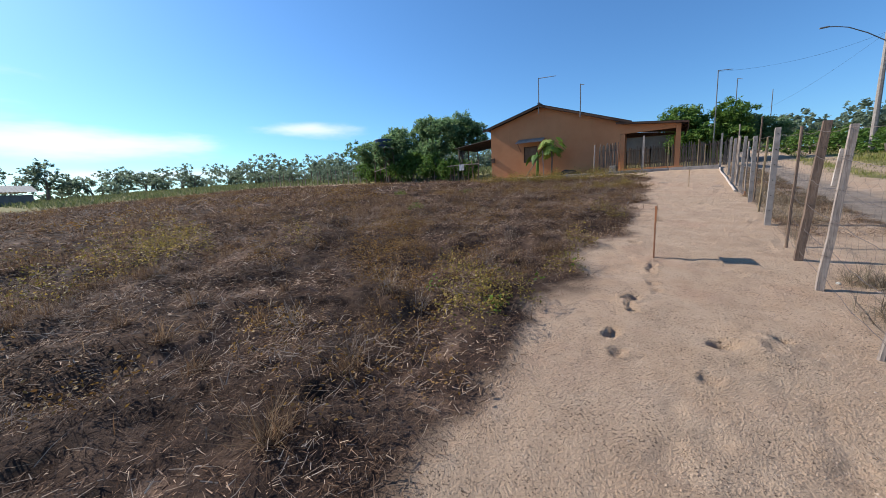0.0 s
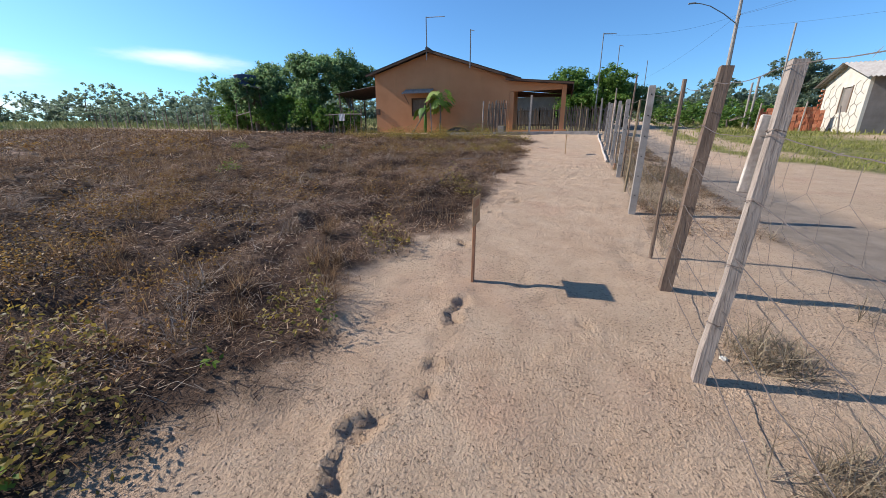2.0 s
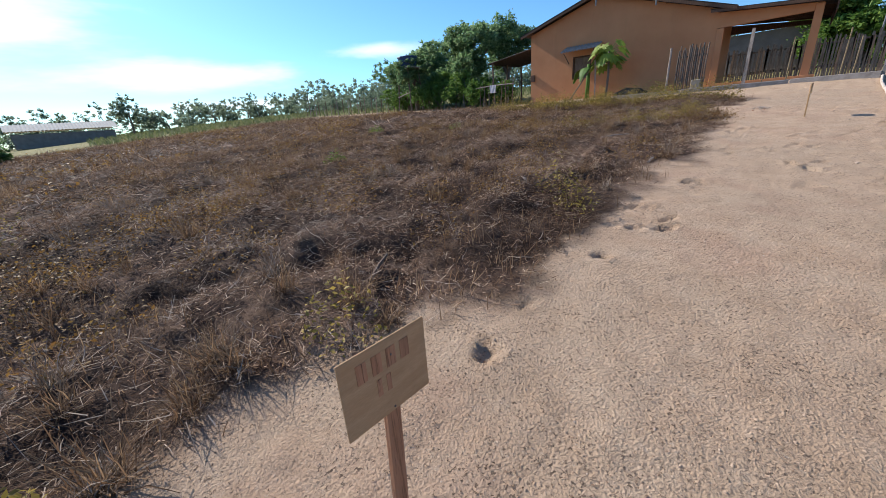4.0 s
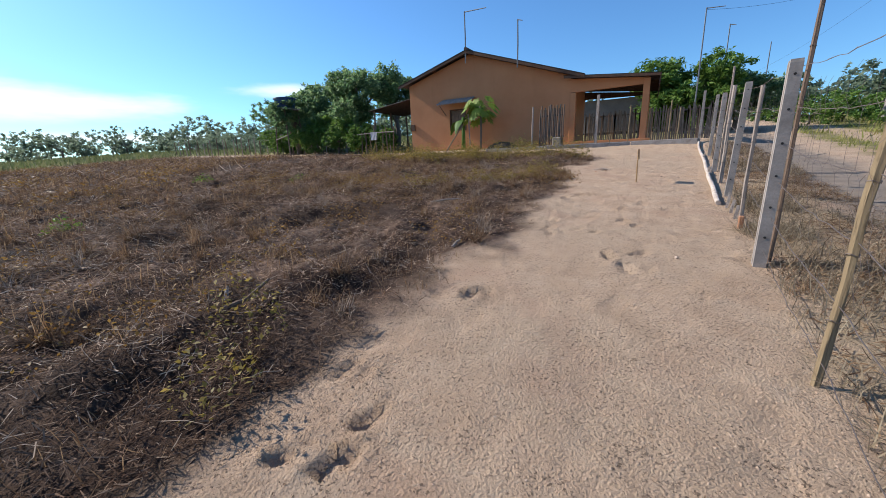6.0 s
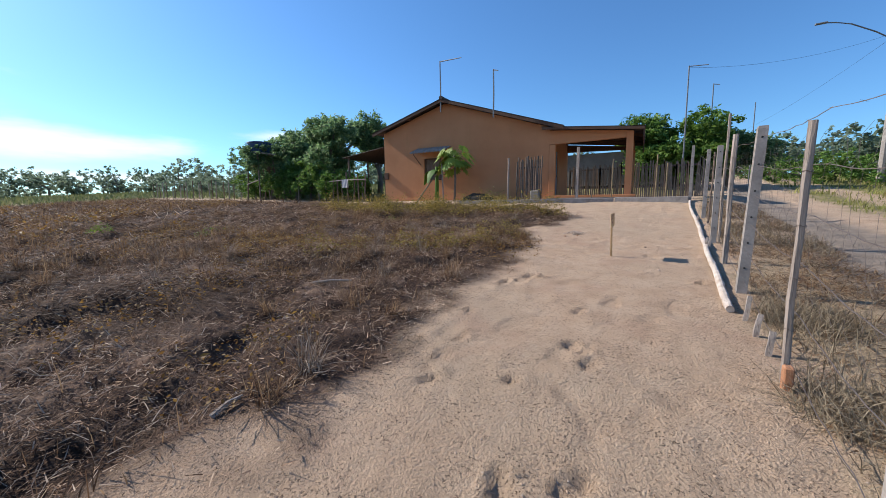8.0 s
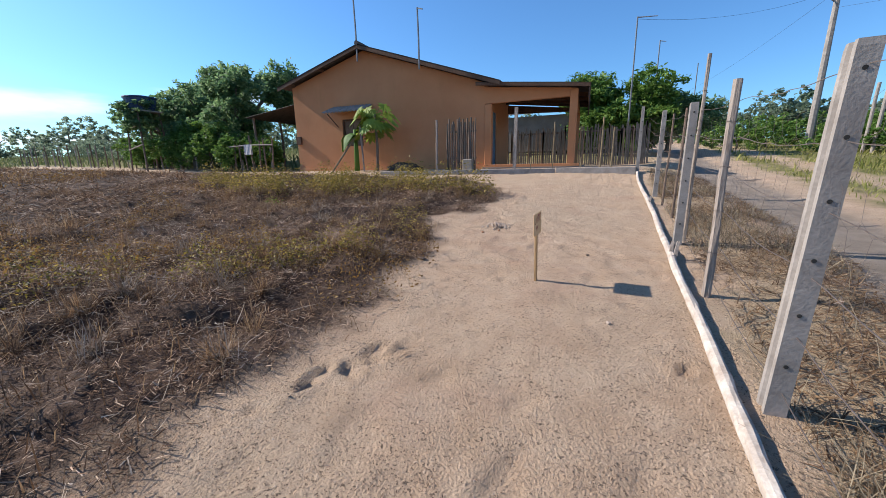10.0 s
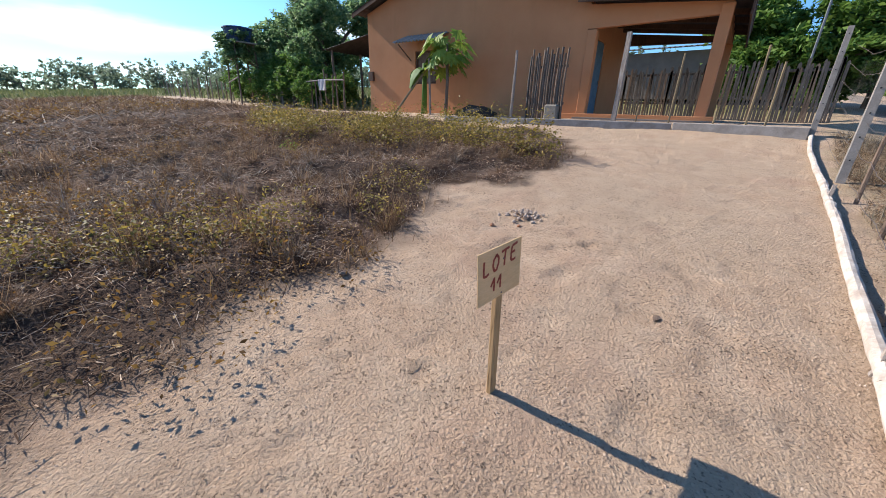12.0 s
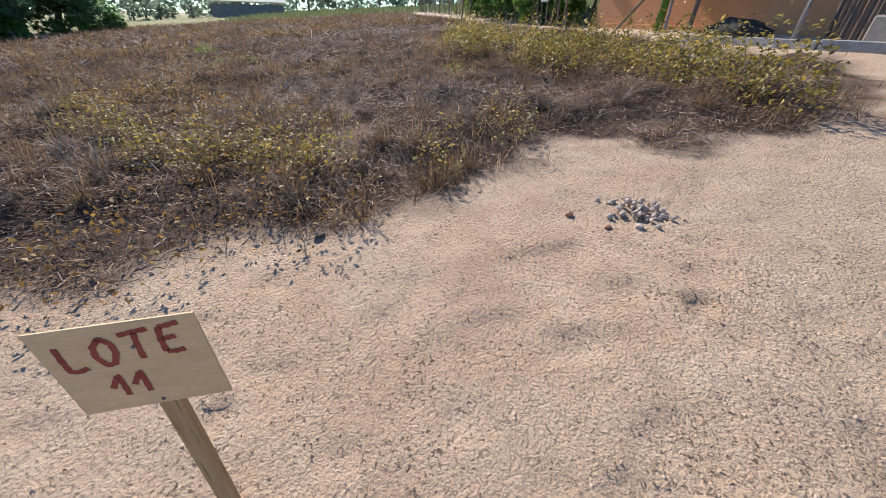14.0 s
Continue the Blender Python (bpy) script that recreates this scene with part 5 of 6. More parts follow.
    stuff("dry_thatch", [ribbons(x, y, tz(x, y) + R.uniform(0, 0.03, m), R.uniform(0.04, 0.16, m), R.uniform(0.004, 0.009, m), R.uniform(-0.1, 0.5, m), R.uniform(0, 6.283, m), R.uniform(-0.2, 0.6, m), R)], M_STEM, "brown fallen leaves and thatch beside the fence", "litter")
    # grass of the verge over the road
    pieces = []
    for n, bx, lo, hi, w in ((42000, (3.6, 18, 12.5, 32), 0.04, 0.17, 0.014), (16000, (4, 40, 26, 60), 0.12, 0.4, 0.04)):
        x, y = scatter(n, bx, lambda x, y: masks(x, y)[1] * (0.2 + 0.8 * step(0.35, 0.65, vnoise(x, y, 1.6, 73))), R)
        m = len(x)
        pieces.append(ribbons(x, y, tz(x, y, False), R.uniform(lo, hi, m), w * R.uniform(0.6, 1.5, m), R.uniform(0.7, 1.5, m), R.uniform(0, 6.283, m), R.uniform(0.0, 0.8, m), R))
    stuff("verge_grass", pieces, M_GRASS, "green and yellow grass on the verge over the road", "grass")
    # beyond the field
    pieces = []
    x, y = scatter(36000, (-110, -14, 5, 90), lambda x, y: step(0.3, 0.7, masks(x, y)[1]) * 0.8, R)
    m = len(x)
    pieces.append(ribbons(x, y, tz(x, y, False), R.uniform(0.25, 0.65, m), 0.10 * R.uniform(0.6, 1.5, m), R.uniform(0.8, 1.5, m), R.uniform(0, 6.283, m), R.uniform(0.0, 0.6, m), R))
    stuff("far_grass", pieces, M_FARGRASS, "tall light green grass beyond the field's fence", "grass")
    # fallen crumbs of straw and bark over the sand
    loose = lambda x, y: (1 - in_field(x, y)) * (0.22 + 0.78 * step(0.40, 0.68, vnoise(x, y, 0.9, 75)))
    x, y = scatter(56000, (-2.4, 1.2, -1, 21), loose, R)
    m = len(x)
    stuff("sand_litter", [ribbons(x, y, tz(x, y) + 0.004, R.uniform(0.005, 0.014, m), R.uniform(0.002, 0.006, m), R.uniform(-0.1, 0.4, m), R.uniform(0, 6.283, m), R.uniform(-0.2, 0.6, m), R)], M_BARKBIT, "small dark crumbs of bark and straw on the sand", "litter")
    pebbles("sand_clods", 90000, (-2.6, 2.4, -1, 18), lambda x, y: (1 - in_field(x, y)) * (0.3 + 0.7 * step(0.3, 0.65, vnoise(x, y, 0.6, 76))), 0.0025, 0.0085, M_CLOD, "small crumbly sand clods on the path")
    pebbles("sand_grit", 7000, (-2.4, 1.6, 0.2, 18), lambda x, y: (1 - in_field(x, y)) * step(0.4, 0.65, vnoise(x, y, 1.1, 77)), 0.003, 0.008, M_STONE, "small pale grit on the sand")


def pebbles(name, count, bx, dens, s0, s1, material, label):
    """Tiny four-cornered grains, each with its own shape."""
    x, y = scatter(count, bx, dens, R)
    c = np.stack([x, y, tz(x, y)], 1)
    n = len(c)
    s = (s0 + (s1 - s0) * R.uniform(0, 1, n) ** 2.5)[:, None]
    a = R.uniform(0, 6.283, n)
    tet = np.array(((1, 0, -0.2), (-0.5, 0.87, -0.2), (-0.5, -0.87, -0.2), (0.15, 0.1, 0.85)))
    rot = np.stack([np.stack([np.cos(a), -np.sin(a), 0 * a], 1), np.stack([np.sin(a), np.cos(a), 0 * a], 1), np.stack([0 * a, 0 * a, 0 * a + 1], 1)], 1)
    off = np.einsum("nij,kj->nki", rot, tet)
    co = (c[:, None, :] + off * s[:, None] * R.uniform(0.6, 1.4, (n, 4, 1))).reshape(-1, 3)
    b = (np.arange(n) * 4)[:, None]
    fa = np.concatenate([b + np.array(t) for t in ((0, 1, 3), (1, 2, 3), (2, 0, 3))])
    tagged(new(name, grid_mesh(name, co, fa, material)), label, "grit", kind="stuff")


# ---------------------------------------------------------------- trees
def crown_points(lobes, count, rng, shell=0.55):
    """Leaf centres in the outer part of several uneven lobes, gathered in sprays."""
    out = []
    vol = np.array([a[3] * a[3] * a[4] for a in lobes])
    for (x, y, z, r, rz), k in zip(lobes, (count * vol / vol.sum()).astype(int)):
        sprays = max(14, k // 26)
        d = rng.normal(size=(sprays, 3))
        d /= np.linalg.norm(d, axis=1)[:, None]
        q = rng.uniform(shell, 1.05, sprays)[:, None]
        c = d * q * np.array((r, r, rz)) + np.array((x, y, z))
        pick = rng.randint(0, sprays, k)
        out.append(c[pick] + rng.normal(size=(k, 3)) * np.array((r, r, rz)) * 0.10)
    return np.concatenate(out)


def tree(name, x, y, lobes, trunk_h, trunk_r, count, leaf, material, label, seed, forks=5, slim=0.4):
    """Lobes are (dx, dy, height, radius, half height) from the trunk's foot."""
    rng = np.random.RandomState(seed)
    z = float(base_z(x, y))
    t = thing(name, x, y, z, label, "tree")
    r2 = random.Random(seed)
    bm = tube([(0, 0, -0.2), (r2.uniform(-.1, .1), r2.uniform(-.1, .1), trunk_h * 0.5), (r2.uniform(-.2, .2), r2.uniform(-.2, .2), trunk_h)], [trunk_r * 1.25, trunk_r, trunk_r * 0.8], 8, None, 0.1, r2)
    part("trunk", bm, M_BARK, t, smooth=True)
    for lx, ly, lz, lr, lh in lobes[:forks]:
        a = Vector((0, 0, trunk_h * 0.85))
        b = Vector((lx, ly, lz))
        m = a.lerp(b, 0.5) + Vector((r2.uniform(-.2, .2), r2.uniform(-.2, .2), 0.15))
        part("limb", tube([a, m, b], [trunk_r * 0.6, trunk_r * 0.4, trunk_r * 0.15], 6, None, 0.1, r2), M_BARK, t)
    co, fa = leaves(crown_points(lobes, count, rng), np.full(sum((count * np.array([a[3] * a[3] * a[4] for a in lobes]) / sum(a[3] * a[3] * a[4] for a in lobes)).astype(int)), leaf), rng, 0.5, slim)
    ob = new("crown", grid_mesh("crown", co, fa, material))
    ob.parent = t
    return t


def some_lobes(rng, n, w, h0, h1, r0, r1, depth=None):
    return [(rng.uniform(-w, w), rng.uniform(-(depth or w), depth or w), rng.uniform(h0, h1), rng.uniform(r0, r1), rng.uniform(r0, r1) * 0.8) for _ in range(n)]


def trees():
    r = random.Random(3)
    tree("mango_tree", -28.6, 28.5, some_lobes(r, 11, 2.0, 1.2, 3.7, 1.0, 1.5), 1.8, 0.22, 16000, 0.27, M_MANGO, "dense green mango tree behind the field", 101)
    tree("mango_tree", -25.6, 28.6, some_lobes(r, 13, 2.2, 1.4, 4.5, 1.1, 1.6), 2.0, 0.22, 19000, 0.27, M_MANGO, "dense green mango tree behind the field", 102)
    tree("mango_tree", -24.1, 25.1, some_lobes(r, 12, 1.7, 2.3, 3.8, 0.6, 1.0), 2.2, 0.14, 8500, 0.22, M_MANGO, "airy mango tree round the water tank", 105)
    tree("mango_tree", -20.6, 27.4, some_lobes(r, 16, 2.3, 1.4, 4.9, 0.9, 1.5), 2.2, 0.22, 24000, 0.26, M_MANGO, "tall green mango tree beside the house", 103)
    tree("mango_tree", -20.4, 32.2, some_lobes(r, 9, 1.4, 3.0, 5.4, 0.9, 1.2), 2.2, 0.2, 12000, 0.27, M_MANGO, "dark green tree rising behind the lean-to", 104)
    for k, (x, y, h) in enumerate(((-33.0, 29.5, 1.3), (-37.0, 31.5, 1.8), (-41.0, 30.5, 1.5), (-46.0, 33.0, 2.2), (-52.0, 33.5, 1.9), (-58.0, 36.0, 2.6), (-30.5, 31.0, 1.6), (-64.0, 35.0, 2.2))):
        tree("bush", x, y, some_lobes(r, 7, 1.7, 0.4, h, 0.6, 1.0), 0.6, 0.06, 3000, 0.2, M_FARLEAF, "grey-green scrub behind the field's far fence", 170 + k)
    # big trees along the field's lower edge
    for k, (x, y, h) in enumerate(((-31.8, -2.6, 5.0), (-28.6, -5.0, 5.6), (-35.2, -2.2, 4.4), (-26.0, -9.0, 5.5))):
        tree("mango_tree", x, y, some_lobes(r, 12, 2.2, 0.9, h, 1.2, 1.7), 1.6, 0.2, 15000, 0.30, M_MANGO, "dense dark green tree along the field's lower edge", 150 + k)
    for k, (x, y, h) in enumerate(((-29.0, -1.6, 0.7), (-33.0, -0.9, 0.8), (-36.5, -0.6, 0.8))):
        tree("bush", x, y, some_lobes(r, 6, 1.3, 0.3, h, 0.4, 0.7), 0.4, 0.05, 3600, 0.16, M_BUSH, "bright green scrub at the field's lower edge", 160 + k)
    tree("mango_tree", -0.1, 37.0, some_lobes(r, 13, 2.0, 1.2, 3.5, 1.0, 1.5), 1.6, 0.2, 22000, 0.28, M_BUSH, "round mango tree behind the picket fence", 105)
    tree("mango_tree", 2.8, 38.5, some_lobes(r, 9, 1.5, 1.0, 2.9, 1.0, 1.4), 1.2, 0.16, 14000, 0.28, M_MANGO, "round mango tree behind the picket fence", 106)
    # bushy live fence below the mangoes
    for k, (x, y, w, h) in enumerate(((-22.6, 25.0, 1.0, 1.4), (-20.9, 24.7, 1.1, 2.1), (-19.3, 24.6, 1.1, 2.5), (-17.9, 24.7, 1.0, 2.1), (-16.9, 25.2, 0.7, 1.4), (-25.4, 25.3, 1.0, 1.2), (-27.6, 25.8, 1.2, 1.4), (-15.3, 24.6, 0.5, 1.0))):
        tree("bush", x, y, some_lobes(r, 6, w, 0.7, h, 0.5, 0.9), 0.9, 0.06, 5200, 0.17, M_BUSH, "bright green leafy bush in the live fence", 110 + k)
    # far tree line round the horizon
    for k in range(80):
        a = radians(96 + k * 1.3 + r.uniform(-1, 1))
        d = r.uniform(66, 110) if k < 50 else r.uniform(92, 125)
        x, y = d * math.cos(a), 10 + d * math.sin(a)
        h = r.uniform(2.8, 5.0) * (1.4 if r.random() < 0.25 else 1.0)
        tree("far_tree", x, y, some_lobes(r, 8, 3.0, h * 0.08, h, 1.2, 2.0), h * 0.4, 0.16, 1500, 0.42, M_FARLEAF, "distant green tree on the field's horizon", 200 + k, 3, 0.7)
    for k in range(44):
        a = radians(88 - k * 1.7 + r.uniform(-1, 1))
        d = r.uniform(54, 88)
        x, y = d * math.cos(a), 8 + d * math.sin(a)
        h = r.uniform(2.6, 5.2)
        tree("far_tree", x, y, some_lobes(r, 8, 2.8, h * 0.2, h, 1.2, 2.1), h * 0.4, 0.18, 1300, 0.5, M_FARLEAF, "distant green tree behind the road", 280 + k, 3, 0.7)
    for k, (x, y, h) in enumerate(((7.2, 43, 1.4), (9.5, 46, 1.7), (12, 47, 2.0), (6.6, 50, 1.5), (14.5, 45, 1.8), (5.2, 58, 1.8), (10.2, 38, 1.1), (12.2, 40, 1.4))):
        tree("bush", x, y, some_lobes(r, 6, 1.6, 0.5, h, 0.7, 1.1), 0.6, 0.06, 2600, 0.22, M_BUSH, "green scrub beside the road", 310 + k)
    tree("roadside_tree", 14.2, 40.0, some_lobes(r, 8, 1.5, 2.6, 5.0, 0.8, 1.2), 2.4, 0.14, 6500, 0.24, M_FARLEAF, "slender airy tree behind the grey house", 330)
    tree("roadside_tree", 19.0, 27.2, some_lobes(r, 8, 1.6, 2.6, 4.4, 0.8, 1.4), 2.4, 0.14, 9000, 0.2, M_GREEN, "light green tree before the grey house", 331)


def papaya():
    t = thing("papaya_tree", -8.35, 24.05, tz1(-8.35, 24.05), "young papaya tree with drooping lobed leaves by the wall", "tree")
    part("trunk", tube([(0, 0, -0.1), (0.05, 0, 1.0), (0.0, 0, 2.1)], [0.06, 0.05, 0.04], 8), M_BARK, t, smooth=True)
    rng = random.Random(12)
    for k in range(30):
        a = k * 2.4
        up = rng.uniform(-0.25, 0.8)
        L = rng.uniform(0.35, 0.8)
        root = Vector((0, 0, 1.55 + 0.5 * (k / 30)))
        tip = root + Vector((math.cos(a) * L, math.sin(a) * L * 0.7, up * L))
        part("stalk", tube([root, root.lerp(tip, 0.55) + Vector((0, 0, 0.1)), tip], [0.012, 0.010, 0.008], 5), M_BUSH, t)
        bm = bmesh.new()
        out = Vector((math.cos(a), math.sin(a) * 0.8, rng.uniform(-1.3, -0.5))).normalized()
        side = out.cross(Vector((0, 0, 1))).normalized()
        c = bm.verts.new(tip)
        ring = []
        size = rng.uniform(0.75, 1.15)
        for j in range(17):
            w = -2.3 + 4.6 * j / 16
            rr = size * (0.40 if j % 2 == 0 else 0.24) * (1 - 0.3 * abs(w) / 2.3)
            p = tip + out * math.cos(w) * rr + side * math.sin(w) * rr
            p.z -= 0.6 * rr * rr + 0.05 * (j % 2) + 0.05 * abs(math.sin(w))
            ring.append(bm.verts.new(p))
        for u, v in zip(ring, ring[1:]):
            bm.faces.new((c, u, v))
        part("leaf", bm, M_GREEN if k % 3 else M_BUSH, t)
    # long broad hanging leaves of the shoot beside it
    s = thing("banana_plant", -9.3, 24.0, tz1(-9.3, 24.0), "young banana plant with broad arching leaves by the wall", "plant")
    part("stem", tube([(0, 0, -0.1), (0.02, 0, 0.8), (0, 0, 1.6)], [0.11, 0.09, 0.06], 8), M_BUSH, s, smooth=True)
    for k in range(11):
        a = k * 2.1 + 0.4
        d = Vector((math.cos(a), math.sin(a) * 0.5, 0))
        side = d.cross(Vector((0, 0, 1))).normalized()
        bm = bmesh.new()
        rows = []
        for j in range(7):
            f = j / 6
            p = Vector((0, 0, 1.3)) + d * ((0.75 if k % 3 == 0 else 1.15) * f) + Vector((0, 0, 1.0 * f - (0.7 if k % 3 == 0 else 1.5) * f * f + (0.55 if k % 3 == 0 else 0) * f))
            w = 0.27 * math.sin(math.pi * min(1, 0.15 + 0.83 * f)) * (1 - 0.12 * (j % 2))
            rows.append([bm.verts.new(p + side * w - Vector((0, 0, 0.3 * w))), bm.verts.new(p), bm.verts.new(p - side * w - Vector((0, 0, 0.3 * w)))])
        for r0, r1 in zip(rows, rows[1:]):
            for q in (0, 1):
                bm.faces.new((r0[q], r0[q + 1], r1[q + 1], r1[q]))
        part("leaf", bm, M_BUSH, s)
    pr = thing("prop_pole", -9.75, 22.9, tz1(-9.75, 22.9), "slanting pale bamboo pole propped by the papaya", "pole")
    part("shaft", tube([(0, 0, -0.05), (0.42, 0.6, 0.95), (0.75, 1.15, 1.75)], [0.035, 0.033, 0.03], 7), M_BAMBOO, pr)
    post_thing("wooden_post", -8.75, 23.75, 1.7, 0.07, M_OLDWOOD, "grey wooden stake beside the papaya", "stake", (-0.1, 0), "yard stakes", 0.12, 6, 99)


field_plants()
dead_clumps()
field_weeds()
trees()
papaya()


# ---------------------------------------------------------------- left of the house: tank, live fence, shed
def water_tank():
    z = float(base_z(-23.4, 23.9))
    t = thing("water_tank", -23.4, 23.9, z, "blue plastic water tank on a tall rough timber stand", "water tank")
    H = 3.05
    for sx, sy in ((-1, -1), (1, -1), (1, 1), (-1, 1)):
        part("leg", tube([(sx * 0.75, sy * 0.65, -0.2), (sx * 0.55, sy * 0.5, H)], [0.045, 0.04], 6), M_DARKWOOD, t)
    for zz in (1.1, 2.1):
        part("brace", tube([(-0.72, -0.62, zz), (0.72, -0.62, zz + 0.25)], [0.035, 0.035], 5), M_OLDWOOD, t)
    part("deck", box(1.5, 1.3, 0.07, (0, 0, H)), M_OLDWOOD, t)
    bm = tube([(0, 0, H + 0.075), (0, 0, H + 0.35), (0, 0, H + 0.72)], [0.55, 0.65, 0.72], 20)
    body = part("tank_body", bm, M_TANK, t, smooth=False)
    part("lid", tube([(0, 0, H + 0.725), (0, 0, H + 0.78), (0, 0, H + 0.86)], [0.77, 0.75, 0.3], 20), M_TANK, body)


water_tank()


def live_fence():
    rng = random.Random(21)
    for k in range(34):
        x = -45 + 0.92 * k + rng.uniform(-.2, .2)
        if x > -14.4:
            break
        y = 24.3 - 0.03 * (x + 14.5) + rng.uniform(-.1, .1)
        post_thing("wooden_post", x, y, rng.uniform(1.1, 1.6), 0.075, M_OLDWOOD if k % 2 else M_DARKWOOD, "crooked grey wooden post of the field's far fence", "fence post", (rng.uniform(-.12, .12), 0), "far fence posts", 0.15, 6, 400 + k)
    for k in range(7):
        x, y = -13.9 - 0.42 * k, 23.9
        post_thing("wooden_post", x, y, rng.uniform(1.2, 1.7), 0.07, M_DARKWOOD, "rough dark post of the lean-to's pen", "fence post", (rng.uniform(-.15, .15), 0), "pen posts", 0.15, 6, 440 + k)
    rail = part("pen_rail", tube([(0, 0, 0), (-1.5, 0.02, 0.04), (-2.9, 0, 0.0)], [0.035, 0.03, 0.03], 6), M_OLDWOOD)
    rail.location = (-13.7, 23.82, tz1(-13.7, 23.8) + 1.2)
    tagged(rail, "rough wooden rail along the lean-to's pen", "rail")
    c = thing("washing", -15.2, 23.74, tz1(-15.2, 23.74) + 0.75, "pale cloth hung over the pen's rail", "cloth")
    bm = bmesh.new()
    for sgn in (-1, 1):
        g = [[bm.verts.new((-0.2 + 0.08 * i, sgn * (0.05 + 0.012 * math.sin(i * 2.1 + j)), 0.48 - 0.11 * j)) for j in range(5)] for i in range(6)]
        for i in range(5):
            for j in range(4):
                bm.faces.new((g[i][j], g[i + 1][j], g[i + 1][j + 1], g[i][j + 1]))
    part("sheet", bm, M_CLOTH, c)
    s = thing("long_shed", -80, 3.0, float(base_z(-80, 3)), "distant long shed with a white metal roof", "shed", rz=radians(95))
    part("wall", box(11, 5, 1.9, (0, 0, -0.3), 0.02), M_CEMENT, s)
    part("roof", corrugated((-6, 3, 2.0), (6, 3, 2.0), (6, 0, 3.0), (-6, 0, 3.0), 30, 0.04), M_PALEWALL, s, "white metal roof")
    part("roof", corrugated((-6, 0, 3.0), (6, 0, 3.0), (6, -3, 2.0), (-6, -3, 2.0), 30, 0.04), M_PALEWALL, s, "white metal roof")


live_fence()


# ---------------------------------------------------------------- over the road
def grey_house():
    x0, x1, y0, y1 = 14.3, 26.0, 31.0, 35.2
    zb = 1.75
    h = thing("house", x0, y0, zb, "grey cement house with a pale gabled end and light roof", "house")
    ym, ez, rz_ = (y1 - y0) / 2, 3.2, 4.1
    D = y1 - y0
    t = 0.16
    # gabled end with a window, in butting pieces (outline in y and z, thickness in x)
    turn = Matrix(((0, 1, 0, 0), (1, 0, 0, 0), (0, 0, 1, 0), (0, 0, 0, 1)))

    def end(outline, xa, xb, bm=None):
        own = prism(outline, xa, xb)
        bmesh.ops.transform(own, matrix=turn, verts=own.verts)
        return own if bm is None else join(bm, own)

    w0, w1, wz0, wz1 = 1.35, 2.25, 1.35, 2.75
    top = lambda y: ez + (rz_ - ez) * (1 - abs(y - ym) / ym)
    bm = end([(0, -0.5), (w0, -0.5), (w0, top(w0)), (0, ez)], 0, t)
    end([(w0, -0.5), (w1, -0.5), (w1, wz0), (w0, wz0)], 0, t, bm)
    end([(w0, wz1), (w1, wz1), (w1, top(w1)), (ym, rz_), (w0, top(w0))], 0, t, bm)
    end([(w1, -0.5), (D, -0.5), (D, ez), (w1, top(w1))], 0, t, bm)
    part("end_wall", bm, M_PALEWALL, h, "pale wall with a dark hexagonal mortar pattern")
    part("front_wall", box(x1 - x0 - t - 0.004, t, ez + 0.5, ((x1 - x0 + t) / 2, t / 2, -0.5), 0.004), M_CEMENT, h, "rough grey cement wall")
    part("rear_wall", box(x1 - x0 - t - 0.004, t, ez + 0.5, ((x1 - x0 + t) / 2, D - t / 2, -0.5), 0.004), M_CEMENT, h)
    part("shutter", box(0.04, w1 - w0 - 0.02, wz1 - wz0 - 0.02, (0.09, (w0 + w1) / 2, wz0 + 0.01)), M_CEMENT, h, "grey window shutter")
    bm = box(0.05, 0.06, wz1 - wz0 + 0.1, (-0.02, w0 - 0.03, wz0 - 0.05))
    box(0.05, 0.06, wz1 - wz0 + 0.1, (-0.02, w1 + 0.03, wz0 - 0.05), bm=bm)
    part("window_frame", bm, M_DARKWOOD, h)
    # raised mortar lines of the stone-like pattern
    rng = random.Random(31)
    s = 0.42
    for r in range(5):
        for c in range(6):
            cy = 0.2 + math.sqrt(3) * s * (c + 0.5 * (r % 2)) * 0.85
            cz = 0.2 + 1.5 * s * r * 0.95
            p = [(cy + s * math.sin(math.pi / 3 * k) * 0.85 + rng.uniform(-.04, .04), cz + s * math.cos(math.pi / 3 * k) + rng.uniform(-.04, .04)) for k in range(4)]
            for a, b in zip(p, p[1:]):
                if all(0.05 < q[0] < D - 0.05 and 0 < q[1] < top(q[0]) - 0.1 and not (w0 - 0.1 < q[0] < w1 + 0.1 and wz0 - 0.1 < q[1] < wz1 + 0.1) for q in (a, b)):
                    part("mortar_line", tube([(-0.004, a[0], a[1]), (-0.004, b[0], b[1])], [0.016, 0.016], 4), M_CRACK, h)
    ov = 0.5
    drop = (rz_ - ez) / ym * ov
    L = x1 - x0 + 0.4
    part("roof", corrugated((L, -ov, ez - drop + 0.04), (-0.45, -ov, ez - drop + 0.04), (-0.45, ym, rz_ + 0.04), (L, ym, rz_ + 0.04), 60, 0.04), M_PALEROOF, h, "pale corrugated fibre roof")
    part("roof", corrugated((L, ym, rz_ + 0.05), (-0.45, ym, rz_ + 0.05), (-0.45, D + ov, ez - drop + 0.05), (L, D + ov, ez - drop + 0.05), 60, 0.04), M_PALEROOF, h, "pale corrugated fibre roof")
    # unplastered brick part behind
    b = thing("brick_wall", 14.2, 35.9, float(base_z(14.2, 35.9)), "unplastered red brick wall of the next building", "wall")
    n = 0
    me = mesh_brick((0.29, 0.11, 0.135))
    for r in range(17):
        for c in range(5, 7):
            ob = new("brick", me)
            ob.parent = b
            ob.location = (-1.2 + 0.305 * c + 0.15 * (r % 2), 0, 0.15 * r)


